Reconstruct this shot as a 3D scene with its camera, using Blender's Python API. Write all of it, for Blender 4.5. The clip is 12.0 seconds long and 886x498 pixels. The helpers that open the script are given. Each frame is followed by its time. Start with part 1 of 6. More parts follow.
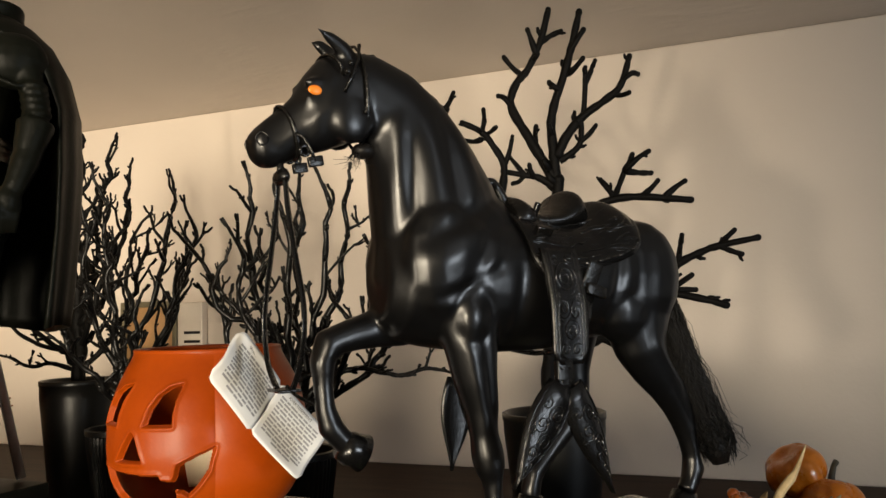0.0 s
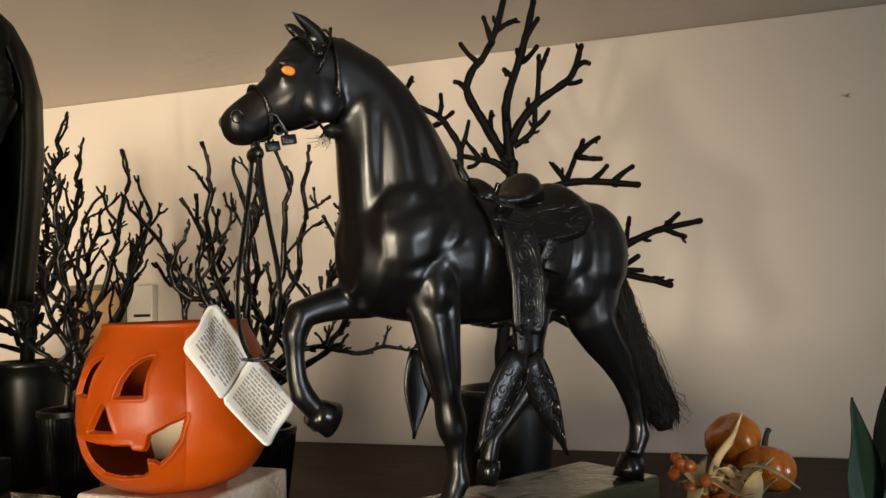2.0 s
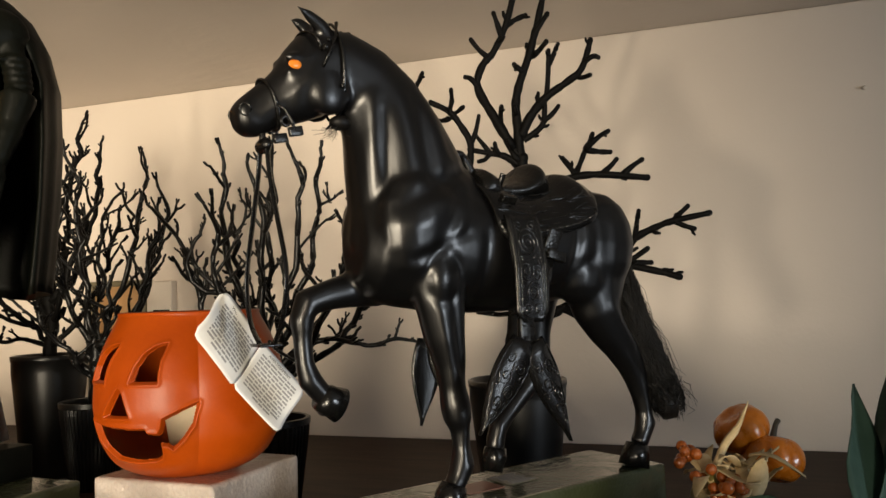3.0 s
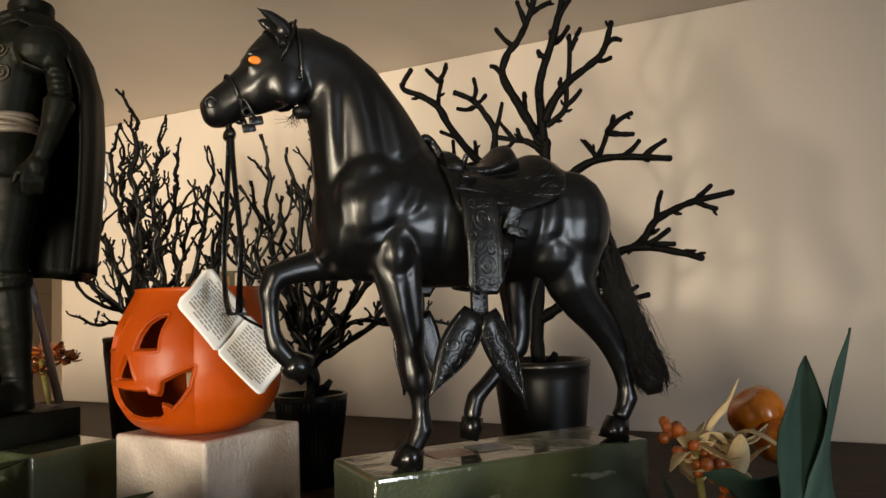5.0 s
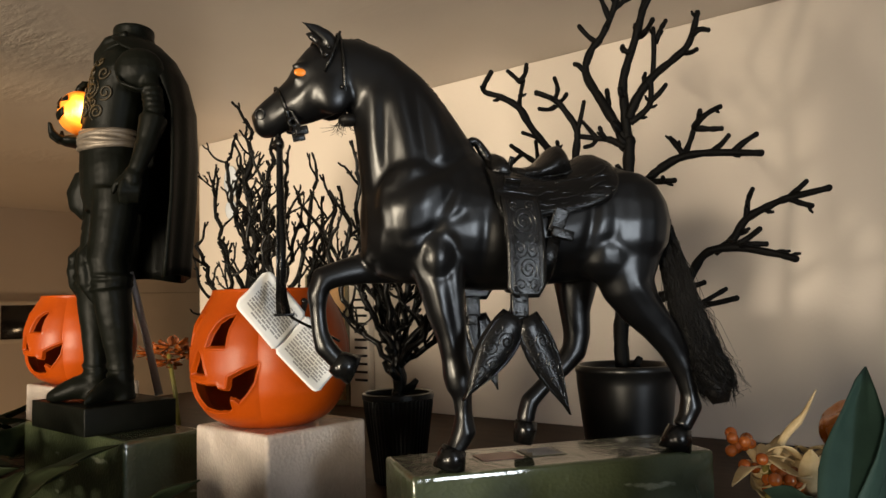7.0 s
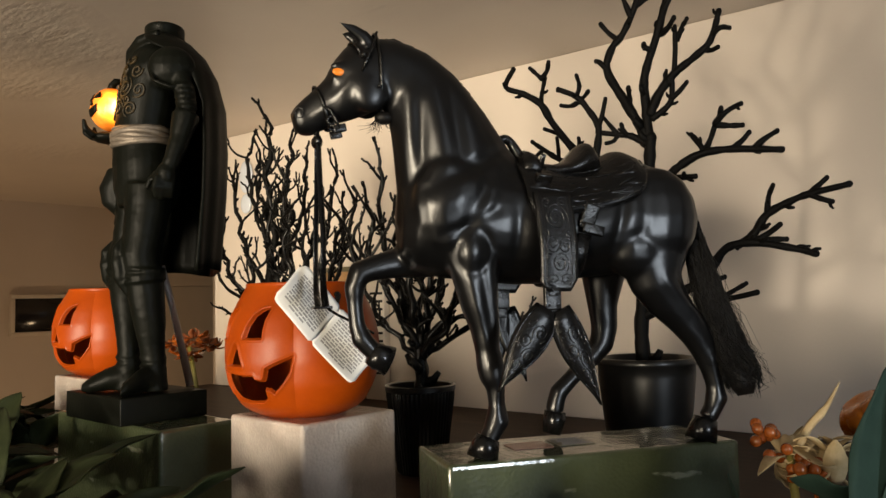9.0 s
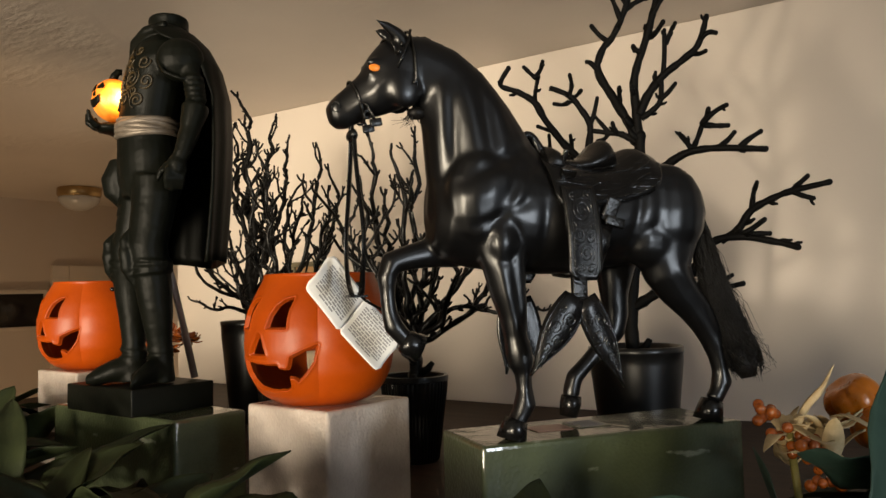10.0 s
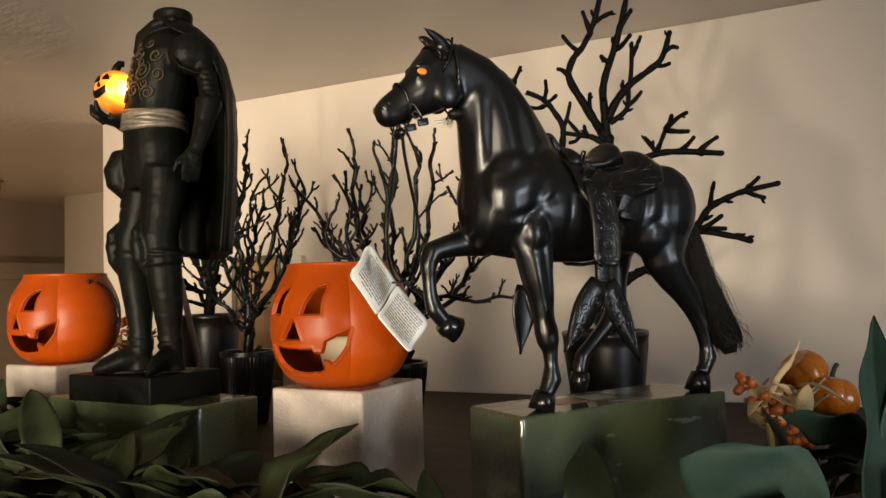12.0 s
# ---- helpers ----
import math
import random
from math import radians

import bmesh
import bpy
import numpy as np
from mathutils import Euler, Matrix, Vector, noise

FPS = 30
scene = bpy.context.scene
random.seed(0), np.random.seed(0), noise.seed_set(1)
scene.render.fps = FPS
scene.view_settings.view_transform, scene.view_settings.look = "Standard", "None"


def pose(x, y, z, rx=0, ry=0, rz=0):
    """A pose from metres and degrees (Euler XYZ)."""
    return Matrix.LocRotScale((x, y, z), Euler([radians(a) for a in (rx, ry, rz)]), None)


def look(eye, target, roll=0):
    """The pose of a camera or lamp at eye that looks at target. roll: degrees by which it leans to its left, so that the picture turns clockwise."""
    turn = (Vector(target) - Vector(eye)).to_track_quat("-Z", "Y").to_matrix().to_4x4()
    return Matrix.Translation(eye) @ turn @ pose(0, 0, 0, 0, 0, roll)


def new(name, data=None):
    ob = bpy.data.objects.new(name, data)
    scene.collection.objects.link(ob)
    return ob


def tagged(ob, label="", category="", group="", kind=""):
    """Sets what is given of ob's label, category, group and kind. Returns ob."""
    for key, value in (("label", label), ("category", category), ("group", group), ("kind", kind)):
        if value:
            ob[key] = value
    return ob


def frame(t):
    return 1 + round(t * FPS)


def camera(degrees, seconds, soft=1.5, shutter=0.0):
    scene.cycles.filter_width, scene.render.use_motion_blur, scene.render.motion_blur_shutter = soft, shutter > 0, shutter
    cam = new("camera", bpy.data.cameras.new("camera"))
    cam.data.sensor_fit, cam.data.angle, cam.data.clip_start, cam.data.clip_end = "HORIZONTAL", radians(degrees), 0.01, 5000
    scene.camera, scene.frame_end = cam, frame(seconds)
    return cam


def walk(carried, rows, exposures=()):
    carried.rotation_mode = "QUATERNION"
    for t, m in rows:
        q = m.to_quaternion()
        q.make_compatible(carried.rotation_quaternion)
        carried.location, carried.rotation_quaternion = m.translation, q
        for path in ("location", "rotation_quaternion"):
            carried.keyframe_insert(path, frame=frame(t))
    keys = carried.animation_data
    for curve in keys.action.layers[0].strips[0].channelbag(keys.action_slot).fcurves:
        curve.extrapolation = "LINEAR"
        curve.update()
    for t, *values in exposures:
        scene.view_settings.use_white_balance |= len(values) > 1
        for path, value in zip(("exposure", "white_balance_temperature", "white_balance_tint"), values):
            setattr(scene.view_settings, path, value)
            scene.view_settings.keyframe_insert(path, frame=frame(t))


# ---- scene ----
cam = camera(60.1, 12.0)
PATH = [
    (0, (0.092, 0.028, 0.396), (-0.038, 2.017, 0.563), -1.6),
    (0.5, (0.086, 0.026, 0.398), (0.039, 2.02, 0.552), -1.6),
    (1, (0.082, 0.021, 0.392), (0.088, 2.016, 0.535), -1.7),
    (1.5, (0.081, 0.01, 0.39), (0.096, 2.005, 0.527), -1.8),
    (2, (0.081, 0.006, 0.388), (0.091, 2.002, 0.519), -1.6),
    (2.5, (0.086, 0.001, 0.385), (0.072, 1.997, 0.512), -1.7),
    (3, (0.09, -0.003, 0.381), (0.049, 1.992, 0.511), -1.7),
    (3.2, (0.095, -0.002, 0.377), (0.026, 1.992, 0.514), -1.4),
    (4.8, (0.187, -0.02, 0.368), (-0.126, 1.951, 0.496), -1.9),
    (5, (0.198, -0.021, 0.363), (-0.166, 1.941, 0.494), -1.8),
    (5.5, (0.225, -0.019, 0.365), (-0.263, 1.916, 0.499), -1.7),
    (6, (0.237, -0.01, 0.361), (-0.356, 1.895, 0.5), -1.6),
    (6.5, (0.255, -0.005, 0.365), (-0.412, 1.875, 0.505), -1.5),
    (7, (0.261, -0.006, 0.363), (-0.455, 1.856, 0.504), -1.4),
    (9, (0.248, -0.026, 0.363), (-0.482, 1.832, 0.489), -1.3),
    (9.5, (0.221, -0.045, 0.36), (-0.438, 1.839, 0.485), -1.3),
    (10, (0.196, -0.066, 0.359), (-0.39, 1.843, 0.473), -1.4),
    (10.5, (0.171, -0.089, 0.358), (-0.342, 1.841, 0.464), -1.4),
    (11, (0.143, -0.11, 0.355), (-0.304, 1.836, 0.46), -1.4),
    (11.5, (0.118, -0.127, 0.355), (-0.26, 1.834, 0.461), -1.6),
    (12, (0.1, -0.139, 0.353), (-0.208, 1.834, 0.454), -1.7),
]
walk(cam, [(t, look(eye, target, roll)) for t, eye, target, roll in PATH])

# ---- plan in metres ----
SHELF = 0.16                       # top of the cabinet
CEIL = 0.776                       # underside of the ceiling
FLOOR = -1.66
WALL_ANGLE = -17.5                 # the long wall runs at this angle
CORNER = Vector((-1.0, 1.565))     # free end of the long wall
WD = Vector((math.cos(radians(WALL_ANGLE)), math.sin(radians(WALL_ANGLE))))   # along the wall
WN = Vector((-WD.y, WD.x))         # into the wall, away from the camera

# ---- light ----
world = bpy.data.worlds.new("room_dusk")
scene.world = world
world.use_nodes = True
world.node_tree.nodes["Background"].inputs[0].default_value = (1.0, 0.78, 0.58, 1)
world.node_tree.nodes["Background"].inputs[1].default_value = 0.05
scene.view_settings.exposure = 0.0


def lamp(name, kind, place, target, power, colour, size):
    data = bpy.data.lights.new(name, kind)
    data.energy, data.color = power, colour
    if kind == "AREA":
        data.shape, data.size = "DISK", size
    else:
        data.shadow_soft_size = size
    ob = new(name, data)
    ob.matrix_world = look(place, target)
    return ob


shade = lamp("floor_lamp_light", "SPOT", (-0.44, -2.9, 0.22), (-0.48, 1.35, 0.42), 1120, (1.0, 0.855, 0.64), 0.62)
shade.data.spot_size, shade.data.spot_blend = radians(28), 1.0
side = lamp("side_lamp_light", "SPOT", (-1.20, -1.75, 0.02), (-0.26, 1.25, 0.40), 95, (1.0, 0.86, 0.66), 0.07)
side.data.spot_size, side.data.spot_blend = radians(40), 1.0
window = lamp("window_light", "AREA", (1.42, -0.40, 0.22), (0.1, 0.55, 0.38), 11, (0.84, 0.92, 1.0), 0.45)
window.data.shape, window.data.size, window.data.size_y = "RECTANGLE", 0.24, 0.52
# unseen fill added to stand for warm light bounced round the hall
lamp("hall_bounce_fill", "POINT", (-1.80, 1.05, -0.95), (0, 0, 0), 25, (1.0, 0.68, 0.38), 0.15)


# ---- materials ----
def material(name, build):
    m = bpy.data.materials.new(name)
    m.use_nodes = True
    nt = m.node_tree
    bsdf = nt.nodes["Principled BSDF"]
    build(nt, bsdf)
    return m


def node(nt, kind, **inputs):
    n = nt.nodes.new(kind)
    for key, value in inputs.items():
        n.inputs[key.replace("_", " ")].default_value = value
    return n


def coords(nt, scale=(1, 1, 1)):
    tc = nt.nodes.new("ShaderNodeTexCoord")
    mp = nt.nodes.new("ShaderNodeMapping")
    mp.inputs["Scale"].default_value = scale
    nt.links.new(tc.outputs["Object"], mp.inputs["Vector"])
    return mp.outputs["Vector"]


def noise_of(nt, vec, scale, detail=4.0, rough=0.55):
    n = node(nt, "ShaderNodeTexNoise", Scale=scale, Detail=detail, Roughness=rough)
    nt.links.new(vec, n.inputs["Vector"])
    return n.outputs["Fac"]


def ramp(nt, fac, stops):
    r = nt.nodes.new("ShaderNodeValToRGB")
    els = r.color_ramp.elements
    while len(els) < len(stops):
        els.new(0.5)
    for e, (p, c) in zip(els, stops):
        e.position, e.color = p, (*c, 1)
    nt.links.new(fac, r.inputs["Fac"])
    return r.outputs["Color"]


def bump(nt, bsdf, height, strength, distance):
    b = node(nt, "ShaderNodeBump", Strength=strength, Distance=distance)
    nt.links.new(height, b.inputs["Height"])
    prev = bsdf.inputs["Normal"].links
    if prev:
        nt.links.new(prev[0].from_socket, b.inputs["Normal"])
    nt.links.new(b.outputs["Normal"], bsdf.inputs["Normal"])


def simple(name, stops, rough=(0.4, 0.5), scale=40.0, metal=0.0, relief=0.0, fine=300.0, coat=0.0, sheen=0.0, spec=0.5):
    """Two-scale colour and gloss variation with optional fine relief."""
    def build(nt, bsdf):
        v = coords(nt)
        n1, n2 = noise_of(nt, v, scale), noise_of(nt, v, fine, 3)
        mix = node(nt, "ShaderNodeMath")
        mix.operation = "MULTIPLY_ADD"
        mix.inputs[1].default_value = 0.35
        nt.links.new(n2, mix.inputs[0])
        nt.links.new(n1, mix.inputs[2])
        nt.links.new(ramp(nt, mix.outputs[0], [(0.40, stops[0]), (0.90, stops[1])]), bsdf.inputs["Base Color"])
        mr = node(nt, "ShaderNodeMapRange", To_Min=rough[0], To_Max=rough[1])
        nt.links.new(n1, mr.inputs["Value"])
        nt.links.new(mr.outputs[0], bsdf.inputs["Roughness"])
        bsdf.inputs["Metallic"].default_value = metal
        bsdf.inputs["Coat Weight"].default_value = coat
        bsdf.inputs["Sheen Weight"].default_value = sheen
        bsdf.inputs["Specular IOR Level"].default_value = spec
        if relief:
            bump(nt, bsdf, n2, 1.0, relief)
    return material(name, build)


def wall_build(nt, bsdf):
    v = coords(nt)
    big, fine = noise_of(nt, v, 2.2, 3), noise_of(nt, v, 180, 4)
    nt.links.new(ramp(nt, big, [(0.3, (0.60, 0.52, 0.44)), (0.7, (0.66, 0.575, 0.49))]), bsdf.inputs["Base Color"])
    bsdf.inputs["Roughness"].default_value = 0.42
    bump(nt, bsdf, noise_of(nt, v, 14, 5, 0.6), 0.6, 0.002)
    bump(nt, bsdf, fine, 0.3, 0.0006)


def ceiling_build(nt, bsdf):
    v = coords(nt)
    vs = coords(nt, (2.2, 6.5, 1.0))
    nt.links.new(ramp(nt, noise_of(nt, v, 3, 3), [(0.3, (0.56, 0.49, 0.42)), (0.7, (0.62, 0.545, 0.465))]), bsdf.inputs["Base Color"])
    bsdf.inputs["Roughness"].default_value = 0.36
    sweep = noise_of(nt, vs, 7.0, 6, 0.62)
    patch = noise_of(nt, v, 2.6, 2)
    cut = node(nt, "ShaderNodeMapRange", From_Min=0.50, From_Max=0.64)
    nt.links.new(patch, cut.inputs["Value"])
    mul = node(nt, "ShaderNodeMath")
    mul.operation = "MULTIPLY"
    nt.links.new(sweep, mul.inputs[0])
    nt.links.new(cut.outputs[0], mul.inputs[1])
    bump(nt, bsdf, mul.outputs[0], 0.6, 0.006)
    bump(nt, bsdf, noise_of(nt, v, 60, 4), 0.3, 0.001)


def foam_build(base, dark, crinkle, fold, gloss=0.07, glare=None):
    def build(nt, bsdf):
        v = coords(nt)
        cell = node(nt, "ShaderNodeTexVoronoi", Scale=330.0)
        nt.links.new(v, cell.inputs["Vector"])
        paint = ramp(nt, noise_of(nt, v, 26, 4), [(0.3, dark), (0.7, base)])
        if glare:
            # pale patches: the crinkled film's white reflections painted into the base colour
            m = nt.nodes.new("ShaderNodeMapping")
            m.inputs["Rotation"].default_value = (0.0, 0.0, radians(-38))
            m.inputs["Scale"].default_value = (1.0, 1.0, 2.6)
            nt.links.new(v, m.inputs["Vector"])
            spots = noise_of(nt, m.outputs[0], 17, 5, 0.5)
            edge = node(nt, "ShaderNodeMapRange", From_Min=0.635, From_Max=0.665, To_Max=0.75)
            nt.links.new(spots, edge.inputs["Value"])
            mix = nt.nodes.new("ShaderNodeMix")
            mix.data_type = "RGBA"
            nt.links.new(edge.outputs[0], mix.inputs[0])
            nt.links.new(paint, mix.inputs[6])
            mix.inputs[7].default_value = (*glare, 1)
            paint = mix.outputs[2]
        nt.links.new(paint, bsdf.inputs["Base Color"])
        bsdf.inputs["Roughness"].default_value = 0.6
        bsdf.inputs["Coat Weight"].default_value = 1.0
        bsdf.inputs["Coat IOR"].default_value = 1.7
        bsdf.inputs["Coat Roughness"].default_value = gloss
        bsdf.inputs["Subsurface Weight"].default_value = 0.15
        bsdf.inputs["Subsurface Radius"].default_value = (0.01, 0.008, 0.006)
        bump(nt, bsdf, cell.outputs["Distance"], 0.6, 0.0009)
        b = node(nt, "ShaderNodeBump", Strength=0.7, Distance=crinkle)
        wr = node(nt, "ShaderNodeTexNoise", Scale=fold, Detail=5.0, Distortion=1.8)
        nt.links.new(v, wr.inputs["Vector"])
        nt.links.new(wr.outputs["Fac"], b.inputs["Height"])
        nt.links.new(b.outputs["Normal"], bsdf.inputs["Coat Normal"])
    return build


def tooled_build(nt, bsdf):
    v = coords(nt)
    bsdf.inputs["Base Color"].default_value = (0.0035, 0.0035, 0.0037, 1)
    bsdf.inputs["Roughness"].default_value = 0.27
    bump(nt, bsdf, noise_of(nt, v, 420, 3), 0.6, 0.0004)
    bump(nt, bsdf, noise_of(nt, v, 1300, 2), 0.4, 0.0002)


def creased_build(nt, bsdf):
    v = coords(nt, (0.16, 1.0, 1.0))
    bsdf.inputs["Base Color"].default_value = (0.0035, 0.0035, 0.0037, 1)
    bsdf.inputs["Roughness"].default_value = 0.22
    n = noise_of(nt, v, 230, 3)
    cut = node(nt, "ShaderNodeMapRange", From_Min=0.56, From_Max=0.66)
    nt.links.new(n, cut.inputs["Value"])
    bump(nt, bsdf, cut.outputs[0], 0.7, 0.0008)


def glitter_build(nt, bsdf):
    v = coords(nt)
    cell = node(nt, "ShaderNodeTexVoronoi", Scale=900.0)
    nt.links.new(v, cell.inputs["Vector"])
    nt.links.new(ramp(nt, noise_of(nt, v, 120, 3), [(0.3, (0.002, 0.002, 0.002)), (0.8, (0.006, 0.0055, 0.005))]), bsdf.inputs["Base Color"])
    bsdf.inputs["Roughness"].default_value = 0.34
    bsdf.inputs["Specular IOR Level"].default_value = 0.26
    bump(nt, bsdf, cell.outputs["Color"], 0.9, 0.0012)


def leaf_build(a, b):
    def build(nt, bsdf):
        v = coords(nt)
        info = nt.nodes.new("ShaderNodeObjectInfo")
        add = node(nt, "ShaderNodeMath")
        nt.links.new(noise_of(nt, v, 45, 4), add.inputs[0])
        half = node(nt, "ShaderNodeMath")
        half.operation = "MULTIPLY_ADD"
        half.inputs[1].default_value, half.inputs[2].default_value = 0.5, -0.25
        nt.links.new(info.outputs["Random"], half.inputs[0])
        nt.links.new(half.outputs[0], add.inputs[1])
        nt.links.new(ramp(nt, add.outputs[0], [(0.25, a), (0.8, b)]), bsdf.inputs["Base Color"])
        bsdf.inputs["Roughness"].default_value = 0.62
        bsdf.inputs["Specular IOR Level"].default_value = 0.3
        bump(nt, bsdf, noise_of(nt, v, 260, 4), 0.5, 0.0006)
    return build


def wood_build(nt, bsdf):
    v = coords(nt, (1, 9, 1))
    nt.links.new(ramp(nt, noise_of(nt, v, 9, 6), [(0.3, (0.020, 0.011, 0.007)), (0.7, (0.048, 0.027, 0.016))]), bsdf.inputs["Base Color"])
    bsdf.inputs["Roughness"].default_value = 0.55
    bsdf.inputs["Specular IOR Level"].default_value = 0.12
    bump(nt, bsdf, noise_of(nt, v, 60, 3), 0.3, 0.0006)


def glow_build(nt, bsdf):
    v = coords(nt)
    nt.links.new(ramp(nt, noise_of(nt, v, 60, 3), [(0.3, (0.85, 0.22, 0.02)), (0.7, (1.0, 0.40, 0.05))]), bsdf.inputs["Base Color"])
    far = node(nt, "ShaderNodeVectorMath")
    far.operation = "DISTANCE"
    far.inputs[1].default_value = (0.010, -0.0200, 0.000)
    nt.links.new(v, far.inputs[0])
    wob = node(nt, "ShaderNodeMath")
    wob.operation = "MULTIPLY_ADD"
    wob.inputs[1].default_value = 0.012
    nt.links.new(noise_of(nt, v, 90, 3), wob.inputs[0])
    nt.links.new(far.outputs["Value"], wob.inputs[2])
    fall = node(nt, "ShaderNodeMapRange", From_Min=0.008, From_Max=0.034, To_Min=0.0, To_Max=1.0)
    nt.links.new(wob.outputs[0], fall.inputs["Value"])
    nt.links.new(ramp(nt, fall.outputs[0], [(0.0, (1.0, 0.66, 0.24)), (0.40, (1.0, 0.33, 0.02)), (0.75, (0.85, 0.16, 0.005)), (1.0, (0.6, 0.085, 0.002))]), bsdf.inputs["Emission Color"])
    power = node(nt, "ShaderNodeMapRange", From_Min=0.0, From_Max=0.8, To_Min=9.0, To_Max=0.45)
    nt.links.new(fall.outputs[0], power.inputs["Value"])
    nt.links.new(power.outputs[0], bsdf.inputs["Emission Strength"])
    bsdf.inputs["Roughness"].default_value = 0.4


M_WALL = material("wall_paint", wall_build)
M_CEIL = material("ceiling_plaster", ceiling_build)
M_WOOD = material("dark_wood", wood_build)
M_TRIM = simple("trim_paint", ((0.62, 0.55, 0.46), (0.70, 0.62, 0.53)), (0.35, 0.45), 6)
M_FOAM = material("white_foam_wrapped", foam_build((0.62, 0.55, 0.49), (0.46, 0.39, 0.34), 0.0060, 170.0, 0.07))
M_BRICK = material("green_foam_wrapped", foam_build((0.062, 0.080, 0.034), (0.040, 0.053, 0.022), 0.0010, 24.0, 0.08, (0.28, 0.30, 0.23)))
M_HORSE = simple("satin_black_plastic", ((0.0020, 0.0020, 0.0023), (0.0032, 0.0032, 0.0036)), (0.28, 0.35), 30, relief=0.00005, spec=0.58)
M_HOOF = simple("gloss_black_plastic", ((0.003, 0.003, 0.003), (0.005, 0.005, 0.005)), (0.2, 0.28), 60)
M_HAIR = simple("black_hair", ((0.0025, 0.002, 0.002), (0.006, 0.005, 0.004)), (0.45, 0.6), 200, spec=0.3)
M_EYE = simple("orange_eye", ((0.85, 0.22, 0.02), (0.95, 0.30, 0.04)), (0.2, 0.3), 90)
M_TACK = simple("black_vinyl", ((0.003, 0.003, 0.003), (0.006, 0.0055, 0.005)), (0.20, 0.32), 80, relief=0.0004, fine=500)
M_GLOSS = simple("wet_look_black_vinyl", ((0.003, 0.003, 0.003), (0.006, 0.0055, 0.005)), (0.10, 0.18), 80, relief=0.0002, fine=500, spec=0.8)
M_TOOLED = material("tooled_black_vinyl", tooled_build)
M_CREASED = material("creased_black_vinyl", creased_build)
M_STATUE = simple("painted_black_resin", ((0.0022, 0.0027, 0.0018), (0.0050, 0.0056, 0.0040)), (0.40, 0.52), 50, relief=0.00018, fine=300, spec=0.10)
M_SASH = simple("silver_sash", ((0.13, 0.108, 0.085), (0.24, 0.20, 0.16)), (0.46, 0.58), 70, metal=0.5, relief=0.0006, fine=140)
M_SILVER = simple("grey_silver_paint", ((0.34, 0.32, 0.30), (0.48, 0.45, 0.43)), (0.35, 0.45), 60, metal=0.25)
M_BRONZE = simple("bronze_brocade", ((0.010, 0.0075, 0.003), (0.045, 0.030, 0.011)), (0.42, 0.58), 120, relief=0.0003, fine=400, spec=0.3)
M_ORANGE = simple("orange_plastic", ((0.29, 0.040, 0.0008), (0.37, 0.056, 0.0012)), (0.36, 0.44), 25, relief=0.00012, spec=0.26)
M_TOOTH = simple("cream_paint", ((0.66, 0.54, 0.36), (0.74, 0.62, 0.44)), (0.4, 0.5), 50)
M_PAPER = simple("white_card", ((0.78, 0.78, 0.77), (0.84, 0.84, 0.83)), (0.5, 0.6), 30)
M_INK = simple("grey_ink", ((0.26, 0.26, 0.27), (0.36, 0.36, 0.37)), (0.6, 0.7), 80)
M_INK_DARK = simple("dark_ink", ((0.05, 0.05, 0.05), (0.09, 0.09, 0.09)), (0.6, 0.7), 80)
M_BRANCH = simple("matt_black_branch", ((0.002, 0.002, 0.002), (0.005, 0.0045, 0.004)), (0.55, 0.68), 80, relief=0.0006, fine=420, spec=0.12)
M_GLITTER = material("glittery_black_branch", glitter_build)
M_POT = simple("black_pot", ((0.003, 0.003, 0.003), (0.006, 0.006, 0.006)), (0.28, 0.38), 40)
M_SOIL = simple("dark_moss", ((0.010, 0.009, 0.007), (0.03, 0.026, 0.02)), (0.8, 0.95), 120, relief=0.003, fine=260)
M_LEAF = material("olive_leaf", leaf_build((0.008, 0.013, 0.004), (0.024, 0.032, 0.010)))
M_LEAF_BLUE = material("bluegreen_leaf", leaf_build((0.016, 0.038, 0.029), (0.034, 0.070, 0.054)))
M_STEM = simple("yellow_stem", ((0.16, 0.14, 0.03), (0.26, 0.22, 0.05)), (0.5, 0.6), 60)
M_GOURD = simple("orange_gourd", ((0.42, 0.105, 0.005), (0.60, 0.18, 0.010)), (0.22, 0.34), 45, relief=0.0006, fine=160, coat=0.3)
M_BERRY = simple("rust_berry", ((0.22, 0.045, 0.006), (0.38, 0.095, 0.012)), (0.2, 0.3), 90, coat=0.4)
M_RUST = simple("rust_petal", ((0.16, 0.040, 0.010), (0.30, 0.085, 0.018)), (0.6, 0.75), 70, relief=0.0006, fine=220)
M_HUSK = simple("dry_husk", ((0.42, 0.30, 0.14), (0.66, 0.52, 0.30)), (0.6, 0.75), 60, relief=0.0008, fine=200)
M_GOURDSTEM = simple("dark_stalk", ((0.03, 0.025, 0.018), (0.06, 0.05, 0.03)), (0.6, 0.7), 60)
M_GLOW = material("lit_lantern_shell", glow_build)
M_BRASS = simple("aged_brass", ((0.34, 0.22, 0.09), (0.46, 0.31, 0.14)), (0.3, 0.4), 40, metal=0.9)
M_GLASS = simple("opal_glass", ((0.40, 0.37, 0.33), (0.48, 0.45, 0.40)), (0.2, 0.3), 20)
M_DARK = simple("dark_screen", ((0.012, 0.011, 0.012), (0.02, 0.019, 0.02)), (0.15, 0.25), 10)
M_TAN = simple("tan_print", ((0.50, 0.28, 0.12), (0.60, 0.36, 0.17)), (0.5, 0.6), 30)
M_OLIVEFRAME = simple("olive_frame", ((0.10, 0.085, 0.05), (0.16, 0.135, 0.08)), (0.4, 0.5), 40)
